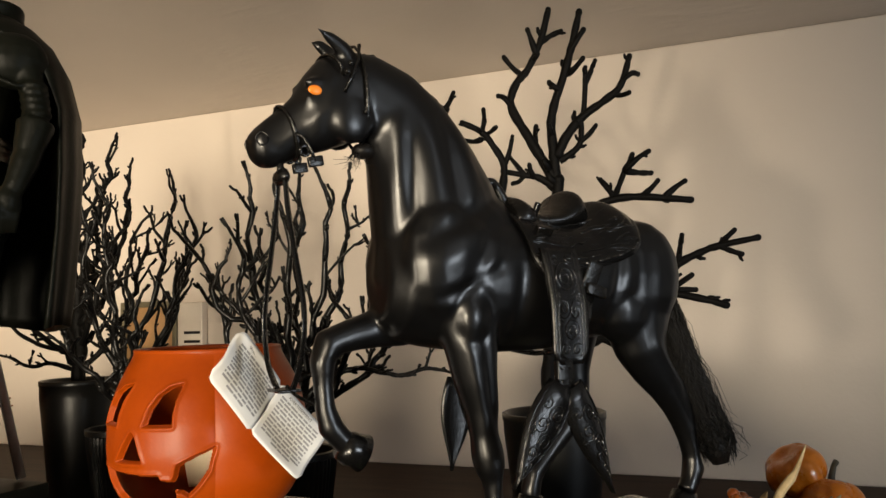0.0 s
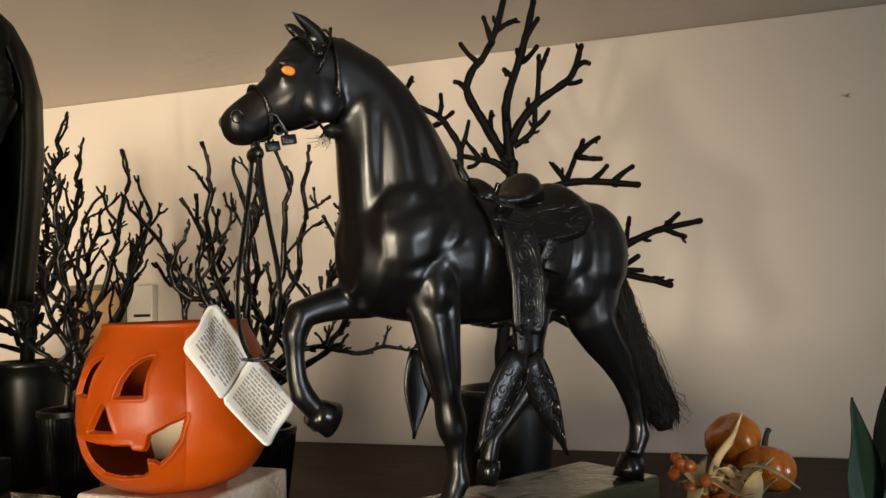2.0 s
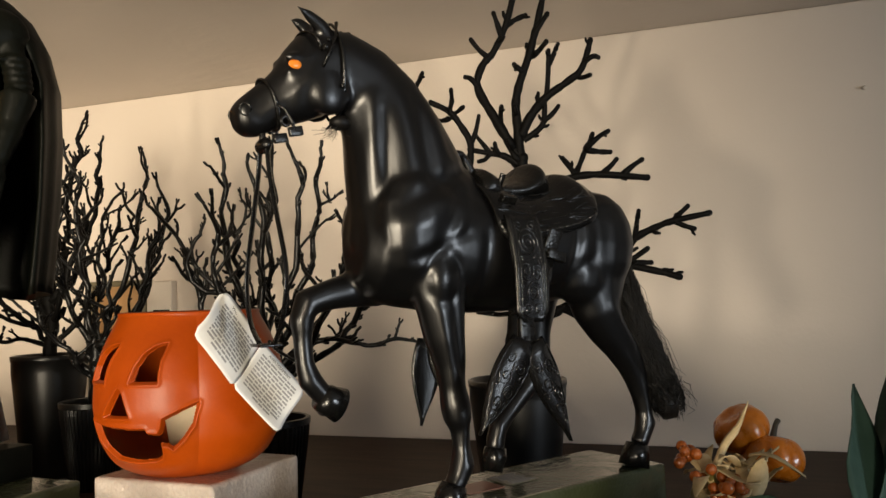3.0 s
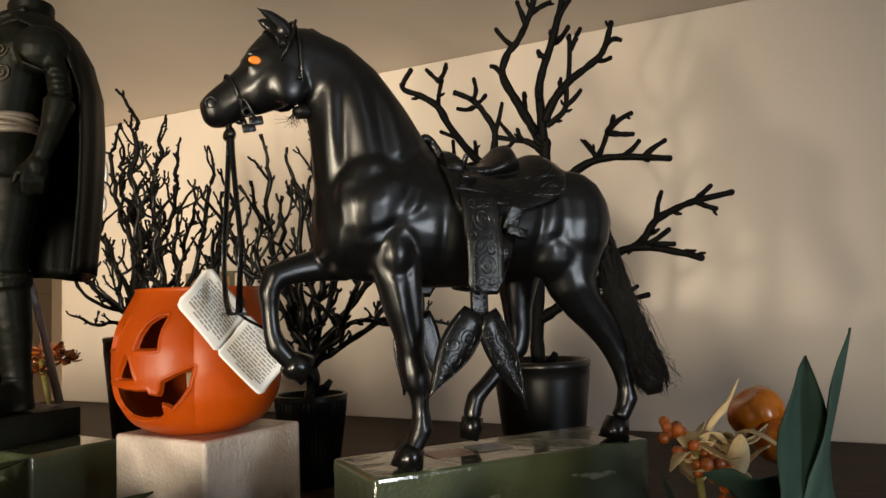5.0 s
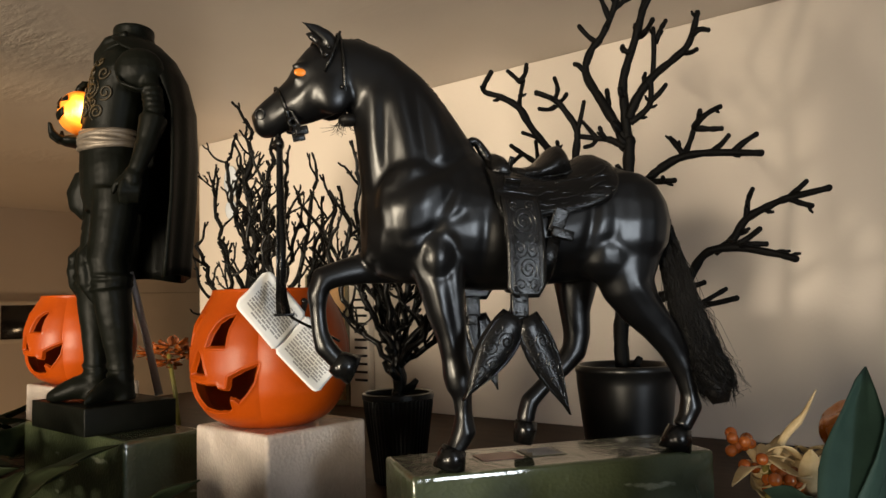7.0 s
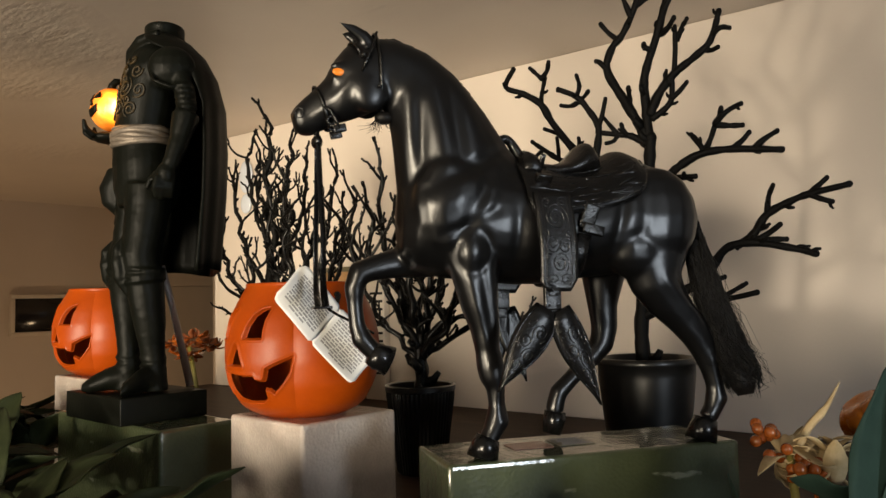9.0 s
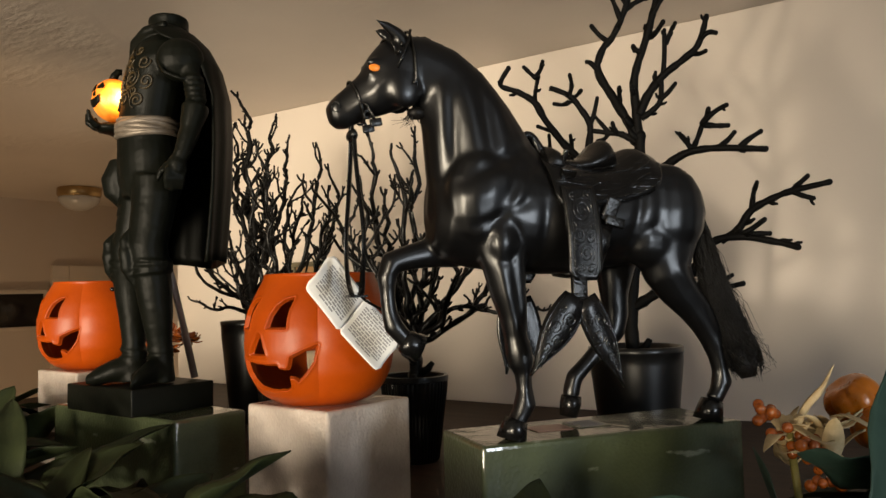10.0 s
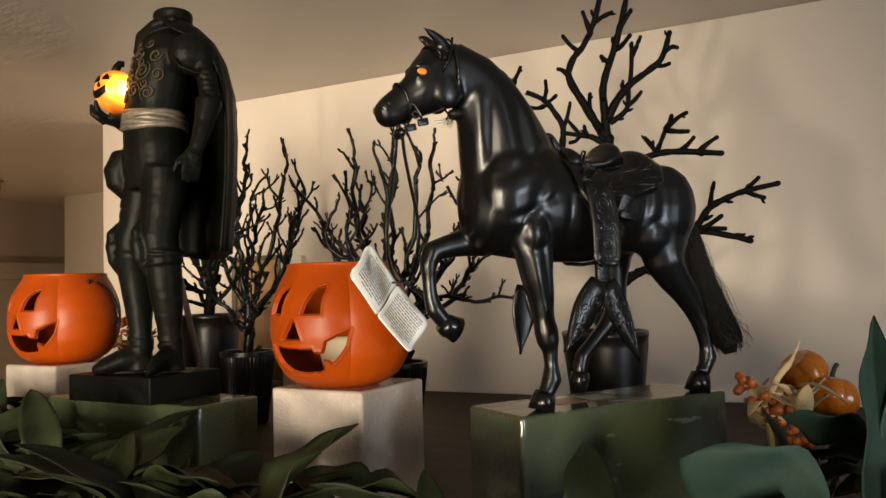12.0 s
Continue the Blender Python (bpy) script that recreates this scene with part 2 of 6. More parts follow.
M_ORNAMENT = simple("pale_blue_glass", ((0.58, 0.62, 0.68), (0.66, 0.70, 0.76)), (0.15, 0.25), 30)
# stands for the dim room: shade put into the colour of unseen walls
M_DIM_ROOM = simple("dim_room_shade", ((0.040, 0.034, 0.030), (0.060, 0.050, 0.042)), (0.5, 0.6), 3)
M_RED = simple("faded_red_print", ((0.32, 0.16, 0.12), (0.40, 0.22, 0.17)), (0.3, 0.4), 80)
M_LABEL = simple("pale_label", ((0.14, 0.14, 0.10), (0.20, 0.195, 0.14)), (0.25, 0.35), 50)


# ---- mesh helpers ----
def smooth(me, on=True):
    me.polygons.foreach_set("use_smooth", [on] * len(me.polygons))


def part(name, bm, mat, parent=None, label="", flat=False):
    """Links a bmesh as one mesh object under a thing."""
    me = bpy.data.meshes.new(name)
    bmesh.ops.recalc_face_normals(bm, faces=bm.faces)
    bm.to_mesh(me)
    bm.free()
    smooth(me, not flat)
    for m in (mat if isinstance(mat, (list, tuple)) else [mat]):
        me.materials.append(m)
    ob = new(name, me)
    ob.parent = parent
    if label:
        ob["label"] = label
    return ob


def empty(name, m, label, category, group=""):
    ob = new(name)
    ob.empty_display_size = 0.02
    ob.matrix_basis = m
    return tagged(ob, label, category, group)


def add_box(bm, size, m=Matrix(), bevel=0.0, segs=2):
    r = bmesh.ops.create_cube(bm, size=1.0, matrix=m @ Matrix.Diagonal((*size, 1)))
    if bevel:
        edges = list({e for v in r["verts"] for e in v.link_edges})
        bmesh.ops.bevel(bm, geom=edges, offset=bevel, segments=segs, affect="EDGES", profile=0.6)


def loft(bm, rings, seg=20, mat=0, cap=True):
    """Skin of ellipses: each ring is (centre, half axis u, half axis v)."""
    loops = []
    for c, u, v in rings:
        c, u, v = Vector(c), Vector(u), Vector(v)
        loops.append([bm.verts.new(c + u * math.cos(a) + v * math.sin(a)) for a in (2 * math.pi * k / seg for k in range(seg))])
    for a, b in zip(loops, loops[1:]):
        for k in range(seg):
            f = bm.faces.new((a[k], a[(k + 1) % seg], b[(k + 1) % seg], b[k]))
            f.material_index = mat
    if cap:
        for lp in (loops[0], loops[-1]):
            f = bm.faces.new(lp)
            f.material_index = mat


def tube(bm, pts, radii, seg=6, mat=0, flat=1.0, side=None):
    """A swept tube through points with a radius at each; flat squeezes it across."""
    pts = [Vector(p) for p in pts]
    rings, up = [], Vector(side) if side else Vector((0.13, 0.31, 0.94))
    for i, p in enumerate(pts):
        d = (pts[min(i + 1, len(pts) - 1)] - pts[max(i - 1, 0)]).normalized()
        u = up - d * up.dot(d)
        if u.length < 1e-4:
            u = Vector((1, 0, 0)) - d * d.x
        u.normalize()
        v = d.cross(u)
        r = radii[i] if isinstance(radii, (list, tuple)) else radii
        rings.append((p, u * r, v * r * flat))
    loft(bm, rings, seg, mat)


def ball(bm, c, r, mat=0, seg=16):
    res = bmesh.ops.create_uvsphere(bm, u_segments=seg, v_segments=max(6, seg // 2), radius=1.0,
                                    matrix=Matrix.Translation(c) @ Matrix.Diagonal((*(r if isinstance(r, (tuple, list)) else (r, r, r)), 1)))
    for f in {f for v in res["verts"] for f in v.link_faces}:
        f.material_index = mat


def spline(pts, n):
    """Catmull-Rom through the points, n steps a span."""
    pts = [Vector(p) for p in pts]
    out = []
    for i in range(len(pts) - 1):
        a, b, c, d = pts[max(i - 1, 0)], pts[i], pts[i + 1], pts[min(i + 2, len(pts) - 1)]
        for k in range(n):
            t = k / n
            out.append(0.5 * (2 * b + (c - a) * t + (2 * a - 5 * b + 4 * c - d) * t * t + (3 * b - a - 3 * c + d) * t ** 3))
    return out + [pts[-1]]


def fused(bm, voxel, rounds, factor=0.5):
    """Melts the joined solids of a bmesh into one skin and softens it."""
    me = bpy.data.meshes.new("raw")
    bmesh.ops.recalc_face_normals(bm, faces=bm.faces)
    bm.to_mesh(me)
    bm.free()
    ob = new("raw", me)
    mod = ob.modifiers.new("melt", "REMESH")
    mod.mode, mod.voxel_size = "VOXEL", voxel
    dg = bpy.context.evaluated_depsgraph_get()
    skin = bpy.data.meshes.new_from_object(ob.evaluated_get(dg))
    bpy.data.objects.remove(ob)
    out = bmesh.new()
    out.from_mesh(skin)
    for _ in range(rounds):
        bmesh.ops.smooth_vert(out, verts=out.verts, factor=factor, use_axis_x=True, use_axis_y=True, use_axis_z=True)
    bpy.data.meshes.remove(skin)
    bpy.data.meshes.remove(me)
    return out


def wall_pose(along, out=0.0, z=0.0):
    """A pose on the long wall: x along it, y into it."""
    p = CORNER + WD * along - WN * out
    return pose(p.x, p.y, z, 0, 0, WALL_ANGLE)


# ---- structure ----
def slab(name, size, m, mat, label, category, bevel=0.0):
    bm = bmesh.new()
    add_box(bm, size, Matrix(), bevel)
    ob = part(name, bm, mat, flat=True)
    ob.matrix_basis = m
    return tagged(ob, label, category, kind="structure")


H = CEIL - FLOOR
slab("wall_north", (3.6, 0.12, H), wall_pose(1.8, -0.06, FLOOR + H / 2), M_WALL, "smooth warm beige painted wall behind the display", "wall", 0.004)
slab("ceiling", (9.0, 9.0, 0.1), pose(-0.5, 0.6, CEIL + 0.05, 0, 0, WALL_ANGLE), M_CEIL, "beige ceiling with patchy trowelled plaster texture", "ceiling")
slab("floor", (9.0, 9.0, 0.1), pose(-0.5, 0.6, FLOOR - 0.05, 0, 0, WALL_ANGLE), M_WOOD, "dark wooden floor below the cabinet", "floor")
# east and south walls are unseen; dark colour keeps reflections in the horse low
slab("wall_east", (0.12, 6.0, H), wall_pose(3.1, 2.5, FLOOR + H / 2), M_DIM_ROOM, "unseen side wall, darkened to stand for the dim room", "wall")
slab("wall_south", (8.0, 0.12, H), wall_pose(0.0, 4.6, FLOOR + H / 2), M_DIM_ROOM, "unseen wall behind the camera, darkened to stand for the dim room", "wall")
slab("wall_west", (0.12, 8.0, H), wall_pose(-1.55, 0.8, FLOOR + H / 2), M_WALL, "brown-beige painted wall of the hall", "wall")
slab("wall_hall", (4.0, 0.12, H), wall_pose(-0.6, -1.6, FLOOR + H / 2), M_WALL, "painted back wall of the hall beyond the corner", "wall")
slab("cabinet", (3.3, 1.12, SHELF - FLOOR), wall_pose(1.64, 0.565, FLOOR + (SHELF - FLOOR) / 2), M_WOOD, "dark brown wooden cabinet top carrying the display", "cabinet", 0.004)


slab("wall_hall_return", (4.0, 0.12, H), wall_pose(0.76, -0.90, FLOOR + H / 2), M_WALL, "beige painted wall end beyond the corner", "wall")


def hall_door():
    """A painted door with its casing on the hall's west wall, and a dark framed screen beside it."""
    base = wall_pose(-1.486, 0, 0)
    for name, mat, y, z0, z1, w, deep, label in (("door_1", M_TRIM, -0.95, FLOOR, 0.44, 0.80, 0.030, "beige painted closed door in the hall"),):
        bm = bmesh.new()
        add_box(bm, (deep, w, z1 - z0), Matrix.Translation((0, 0, (z0 + z1) / 2)), 0.003)
        ob = part(name, bm, mat, flat=True)
        ob.matrix_basis = base @ Matrix.Translation((0, y * -1, 0))
        tagged(ob, label, "door", kind="structure")
        for sgn in (-1, 1):
            bm = bmesh.new()
            add_box(bm, (0.024, 0.07, z1 - z0 + 0.07), Matrix.Translation((0.004, sgn * (w / 2 + 0.036), (z0 + z1) / 2 + 0.035)), 0.003)
            part("casing", bm, mat, ob, flat=True)
        bm = bmesh.new()
        add_box(bm, (0.024, w, 0.07), Matrix.Translation((0.004, 0, z1 + 0.036)), 0.003)
        part("casing", bm, mat, ob, flat=True)


hall_door()


def hall_screen():
    top = empty("wall_screen", wall_pose(-1.478, -0.28, 0.330), "dark rectangular screen in a pale frame on the hall wall", "screen")
    for size, at in (((0.020, 0.36, 0.016), (0, 0, 0.073)), ((0.020, 0.36, 0.016), (0, 0, -0.073)), ((0.020, 0.016, 0.1296), (0, 0.172, 0)), ((0.020, 0.016, 0.1296), (0, -0.172, 0))):
        bm = bmesh.new()
        add_box(bm, size, Matrix.Translation(at), 0.002)
        part("frame_rail", bm, M_TRIM, top)
    bm = bmesh.new()
    add_box(bm, (0.010, 0.327, 0.129))
    part("panel", bm, M_DARK, top, "black glossy panel")


hall_screen()


# ---- foam blocks and bricks ----
def block(name, size, corner, angle, top, mat, label, category, group):
    """A block whose near corner (x, y) is its front right one; it runs back and left from there."""
    bm = bmesh.new()
    h = top - SHELF
    add_box(bm, (size[0], size[1], h), Matrix.Translation((0, 0, h / 2)), 0.0035, 3)
    ob = part(name, bm, mat)
    a = radians(angle)
    u, v = Vector((math.cos(a), math.sin(a))), Vector((-math.sin(a), math.cos(a)))
    c = Vector(corner) - u * size[0] / 2 + v * size[1] / 2
    ob.matrix_basis = pose(c.x, c.y, SHELF, 0, 0, angle)
    for p in ob.data.polygons:
        p.use_smooth = p.area < 0.0002
    return tagged(ob, label, category, group)


FOAM_TOP, BRICK_TOP = 0.269, 0.2545
foam_a = block("foam_block", (0.098, 0.099), (-0.068, 0.479), -20.5, FOAM_TOP, M_FOAM, "white foam block in crinkled clear film under the pumpkin pail", "foam block", "foam blocks")
foam_b = block("foam_block", (0.098, 0.099), (-0.488, 0.676), -20.5, FOAM_TOP + 0.006, M_FOAM, "white film-wrapped foam block behind the statue", "foam block", "foam blocks")
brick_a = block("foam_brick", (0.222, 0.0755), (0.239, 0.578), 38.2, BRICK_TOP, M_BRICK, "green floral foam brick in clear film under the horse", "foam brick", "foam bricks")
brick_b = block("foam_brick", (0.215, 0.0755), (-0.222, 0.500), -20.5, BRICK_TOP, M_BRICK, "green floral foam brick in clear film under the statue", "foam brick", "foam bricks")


def printed_label():
    for name, mat, x, y, w, d in (("red_print", M_RED, -0.038, 0.002, 0.030, 0.022), ("pale_print", M_LABEL, -0.004, 0.004, 0.028, 0.026)):
        bm = bmesh.new()
        add_box(bm, (w, d, 0.0004), Matrix.Translation((x, y, BRICK_TOP - SHELF + 0.0004)))
        part(name, bm, mat, brick_a, flat=True)
    for k in range(7):
        bm = bmesh.new()
        add_box(bm, (0.022 - 0.003 * (k % 3), 0.0014, 0.0004), Matrix.Translation((-0.004, -0.006 + 0.0034 * k, BRICK_TOP - SHELF + 0.0009)))
        part("print_bar", bm, M_INK, brick_a, flat=True)


printed_label()


# ---- horse figurine ----
HM = pose(0.094, 0.505, BRICK_TOP, 0, 0, 37)          # x runs tailwards, y away from the camera side


def hp(s, lat, z):
    """Millimetres of the horse: tailwards, towards its left side, absolute height."""
    return Vector((s / 1000, -lat / 1000, z / 1000 - BRICK_TOP))


TORSO = [(-84, 440, 394, 15), (-76, 452, 383, 27), (-58, 460, 377, 34), (-30, 460, 373, 37), (0, 456, 371, 38), (30, 450, 371, 39),
         (53, 451, 375, 39), (75, 458, 377, 39), (97, 462, 380, 39), (116, 456, 386, 35), (129, 441, 396, 27), (136, 424, 406, 13)]


def torso_at(s):
    cols = np.array(TORSO, float)
    return [float(np.interp(s, cols[:, 0], cols[:, k])) for k in (1, 2, 3)]


def between(bm, pairs, seg=20):
    """A limb skinned over ellipses, each given by its two profile ends, the side offset and the half width."""
    rings = []
    for s0, z0, s1, z1, lat, hw in pairs:
        a, b = hp(s0, lat, z0), hp(s1, lat, z1)
        rings.append(((a + b) / 2, (b - a) / 2, Vector((0, hw / 1000, 0))))
    loft(bm, rings, seg)


def leg(bm, rows, seg=16, mat=0):
    """A leg: centre s, lat, z, half depth, half width; the rings turn with the leg's line."""
    cs = [hp(r[0], r[1], r[2]) for r in rows]
    rings = []
    for i, r in enumerate(rows):
        d = (cs[min(i + 1, len(cs) - 1)] - cs[max(i - 1, 0)]).normalized()
        u = d.cross(Vector((0, 1, 0))).normalized()
        rings.append((cs[i], u * r[3] / 1000, Vector((0, r[4] / 1000, 0))))
    loft(bm, rings, seg, mat)


RIDGES = [(-80, 500, -82, 440, 5, 1.6), (-73, 492, -72, 445, 4, -1.5), (-62, 500, -57, 452, 7, 1.4), (-52, 505, -46, 455, 5, -1.3), (-40, 500, -34, 462, 7, 1.5)]
RIDGES += [(0, 470, -70, 436, 5, -2.2), (-8, 455, -62, 424, 9, 2.0), (-20, 442, -38, 412, 5, 1.6), (-26, 420, -60, 404, 4, -1.6), (-8, 420, -10, 380, 5, -1.8), (4, 425, 2, 385, 8, 1.0)]
RIDGES += [(70, 430, 62, 396, 4, -1.6), (80, 440, 74, 392, 8, 1.0), (100, 452, 92, 408, 8, -0.6), (118, 442, 116, 396, 8, 0.8), (102, 372, 130, 344, 4, 1.3), (112, 376, 136, 346, 3, -1.2)]
RIDGES += [(-19, 304, -19, 284, 2.4, -1.0), (-24, 304, -25, 284, 2.6, 0.8), (150, 316, 153, 290, 2.4, -1.0), (141, 318, 146, 290, 2.6, 0.8), (128, 352, 144, 330, 3.5, 1.2)]
RIDGES += [(-46, 380, -33, 332, 4, 1.2), (-36, 384, -27, 336, 3, -1.1), (-26, 380, -23, 340, 4, 0.9), (-114, 520, -132, 496, 3, -0.8), (-120, 508, -140, 488, 3, 0.9)]


def sculpt(bm):
    """Raises and sinks muscle lines on both sides of the horse."""
    bm.normal_update()
    vs = list(bm.verts)
    co = np.array([v.co for v in vs]) * 1000
    nr = np.array([v.normal for v in vs])
    s, z = co[:, 0], co[:, 2] + BRICK_TOP * 1000
    push = np.zeros(len(vs))
    for s0, z0, s1, z1, w, h in RIDGES:
        ds, dz = s1 - s0, z1 - z0
        t = np.clip(((s - s0) * ds + (z - z0) * dz) / (ds * ds + dz * dz), 0, 1)
        d = (s - s0 - ds * t) ** 2 + (z - z0 - dz * t) ** 2
        push += h * np.exp(-d / (w * w)) * np.sin(np.pi * np.clip(t * 0.8 + 0.1, 0, 1)) ** 0.5
    ring = np.abs(np.hypot(s + 41, (z - 394) * 0.78) - 12.0)
    push -= 0.8 * np.exp(-(ring / 2.2) ** 2)
    push *= np.clip(np.abs(nr[:, 1]) * 1.6 - 0.2, 0, 1)
    for v, n, p in zip(vs, nr, push):
        v.co += Vector(n) * float(p) / 1000
    for _ in range(2):
        bmesh.ops.smooth_vert(bm, verts=bm.verts, factor=0.5, use_axis_x=True, use_axis_y=True, use_axis_z=True)


def horse():
    bm = bmesh.new()
    loft(bm, [(hp(s, 0, (t + b) / 2), Vector((0, 0, (t - b) / 2000)), Vector((0, w / 1000, 0))) for s, t, b, w in TORSO], 28)
    between(bm, [(-80, 395, 22, 448, 0, 35), (-86, 416, 6, 457, 0, 31), (-85, 438, -8, 475, 1, 28), (-87, 459, -22, 495, 2, 25), (-89, 477, -43, 520, 3, 20.5),
                 (-92, 491, -63, 535, 3, 17), (-97, 495, -86, 543, 3, 15.5), (-103, 492, -104, 543, 3, 15)], 24)
    between(bm, [(-96, 497, -92, 538, 3, 13), (-104, 490, -108, 542, 3, 15), (-114, 486, -120, 536, 2, 15), (-122, 483.5, -128, 526, 1, 13), (-129, 482, -134, 514, -1, 10.5),
                 (-136, 478, -142, 506, -3, 9), (-142, 475, -149, 500, -5, 9), (-149, 474.5, -154, 495, -6, 8.6), (-153.5, 478, -157, 490, -7, 6)], 22)
    # cheeks, brows and nostrils
    for side in (1, -1):
        ball(bm, hp(-105, 3 + side * 10, 504), (0.014, 0.0065, 0.016))
        ball(bm, hp(-124.5, 2.0 + side * (9.5 if side > 0 else 7.5), 519.5), (0.008, 0.0034, 0.0036))
        ball(bm, hp(-126, 1.5 + side * (9.8 if side > 0 else 7.5), 511.2), (0.0062, 0.0026, 0.0020))
        ball(bm, hp(-150, -6 + side * 5.5, 489), (0.0052, 0.0038, 0.0062))
        ball(bm, hp(-41, side * 28.5, 394), (0.0110, 0.0085, 0.0150))
        ball(bm, hp(-50, side * 22, 425), (0.030, 0.015, 0.036))
        ball(bm, hp(101, side * 22, 417), (0.035, 0.020, 0.038))
        ball(bm, hp(86, side * 22, 396), (0.026, 0.016, 0.024))
    # ears
    for lat, tip in ((11, (-126, 15.5, 548.5)), (-3, (-122, -3, 547.5))):
        tube(bm, [hp(-103, lat, 535), hp(-108, lat, 541), hp(-117, lat + 1, 546), hp(*tip)], [0.0050, 0.0056, 0.0042, 0.0008], 10, flat=0.7)
    # near fore, raised fore, far hind, near hind
    leg(bm, [(-40, 20, 412, 24, 14), (-38, 21, 392, 20, 14), (-36, 21, 374, 16, 12.5), (-34, 21, 357, 13, 11), (-30.5, 21, 342, 10.5, 9), (-29, 21, 327, 8.6, 8), (-27, 21, 316, 10, 9.2), (-25.5, 21, 308, 9.4, 8.6),
             (-23.8, 21, 301, 6.8, 6.2), (-23, 21, 290, 6.2, 5.2), (-23, 21, 279, 8.6, 7.4), (-28, 21, 270, 6.8, 6.4), (-31, 21, 266, 7, 7)])
    leg(bm, [(-50, -16, 402, 22, 14), (-66, -14, 391, 15, 13), (-82, -11, 388, 11, 10), (-98, -9, 385, 9.2, 8.5), (-111, -9, 381, 9, 8.5), (-114.5, -9, 371, 7.4, 7.4),
             (-114, -9, 359, 5.7, 5.6), (-113, -9, 346, 5.9, 5.6), (-110, -9, 336, 7.4, 6.6), (-103, -9, 328, 6.6, 6.4), (-99, -9, 325, 7, 7)])
    leg(bm, [(84, -20, 400, 26, 15), (80, -20, 374, 17, 13), (79, -20, 354, 12, 10), (80, -20, 337, 10.5, 8.6), (77, -20, 325, 10, 8.2), (67, -20, 314, 7.6, 7),
             (51, -20, 300, 6.4, 6), (40, -20, 290, 7, 6.6), (37, -20, 280, 7, 6.4), (37, -20, 275, 7, 6.6)])
    leg(bm, [(100, 20, 402, 29, 17), (100, 20, 385, 26, 17), (102, 21, 370, 20, 15), (111, 21, 357, 16.5, 12), (123, 21, 343, 13, 9.6), (133, 21, 330, 11, 8.6), (139.5, 21, 319, 10, 7.8),
             (144, 21, 305, 7.4, 6.4), (147, 21, 294, 6.8, 6), (148, 21, 285, 8.8, 7.4), (144, 21, 277, 7, 6.4), (139, 21, 270, 7, 7)])
    out = fused(bm, 0.0014, 7)
    sculpt(out)
    # hooves
    for rows in ([(-30, 21, 268.5, 8.2, 8.2), (-32, 21, 264, 9.4, 9.4), (-34.5, 21, 255.2, 11, 10.6)], [(-104, -9, 326, 7.6, 7.4), (-99, -9, 323.2, 9.6, 8.8), (-96.5, -9, 322.4, 9.2, 8.6), (-90.5, -9, 319.5, 10.6, 9.4)],
                 [(37, -20, 276, 8, 7.6), (36, -20, 270, 8.6, 8.2), (33.5, -20, 260, 6.6, 7.4)], [(138, 21, 270.5, 8.6, 8.2), (136, 21, 265, 10, 9.6), (133, 21, 255.2, 12, 11)]):
        leg(out, rows, 20, 1)
    # near eye and a far one
    ball(out, hp(-126, 13.4, 515.2), (0.0044, 0.0013, 0.0027), 2)
    ball(out, hp(-125, -8.4, 515.2), (0.0044, 0.0020, 0.0027), 2)
    # nostril rims
    for lat in (2.4, -14.4):
        ring = [hp(-151.5 + 3.0 * math.cos(a), lat + 1.0 * math.cos(a), 489 + 3.6 * math.sin(a)) for a in (k * math.pi / 5 for k in range(11))]
        tube(out, ring, 0.0005, 6)
    rnd = random.Random(5)
    # tail: a core and loose strands
    core = [(130, 446, 5), (138, 424, 7), (143, 400, 8), (147, 374, 9.5), (152, 348, 11), (158, 323, 13.5), (163, 308, 16), (166, 296, 14.5), (167, 287, 8.5)]
    tube(out, [hp(s, 28 * max(0, (444 - z) / 150), z) for s, z, r in core], [0.82 * r / 1000 for s, z, r in core], 20, 3, flat=0.8)
    line = spline([hp(s, 28 * max(0, (444 - z) / 150), z) for s, z, r in core], 4)
    rad = np.interp(np.linspace(0, 1, len(line)), np.linspace(0, 1, len(core)), [c[2] for c in core])
    for k in range(900):
        a, lift = rnd.uniform(0, 2 * math.pi), rnd.uniform(0.85, 1.12)
        wild = rnd.random() < 0.12
        if wild:
            lift = rnd.uniform(1.1, 1.6)
        start, stop = rnd.randint(0, 12), rnd.randint(18, len(line) - 1)
        pts = []
        for i in range(start, stop, 3):
            g = (i - start) / max(1, stop - start)
            r = rad[i] / 1000 * (lift if not wild else 1 + (lift - 1) * g * 1.6)
            aa = a + 0.55 * math.sin(0.7 * i + k)
            pts.append(line[i] + Vector((math.cos(aa) * r, math.sin(aa) * r * 0.8, 0.0045 * math.sin(i * 1.1 + k))))
        if len(pts) > 2:
            tube(out, pts, [0.00042 if not wild else 0.0002] * (len(pts) - 1) + [0.0001], 3, 3)
    # mane: short strands over the crest
    crest = spline([hp(-96, 3, 543), hp(-84, 3, 542.5), hp(-66, 1, 536.5), hp(-48, 0, 525), (hp(-29, 0, 507)), hp(-14, 0, 483), hp(0, 0, 464)], 12)
    for k in range(520):
        i = rnd.randrange(0, len(crest) - 2)
        p, d = crest[i], (crest[i + 1] - crest[i]).normalized()
        nrm = Vector((d.z, 0, -d.x))
        nrm = nrm if nrm.z > 0 else -nrm
        far = rnd.uniform(0.2, 1.0)
        ln = rnd.uniform(0.010, 0.026)
        q = p + Vector((0, rnd.uniform(-0.002, 0.004), 0)) - nrm * 0.001
        pts = [q, q + nrm * rnd.uniform(0.0004, 0.0018) + d * ln * 0.3 + Vector((0, 0.004 * far, 0)), q - nrm * 0.002 * far + d * ln * 0.8 + Vector((0, 0.014 * far + 0.002, 0))]
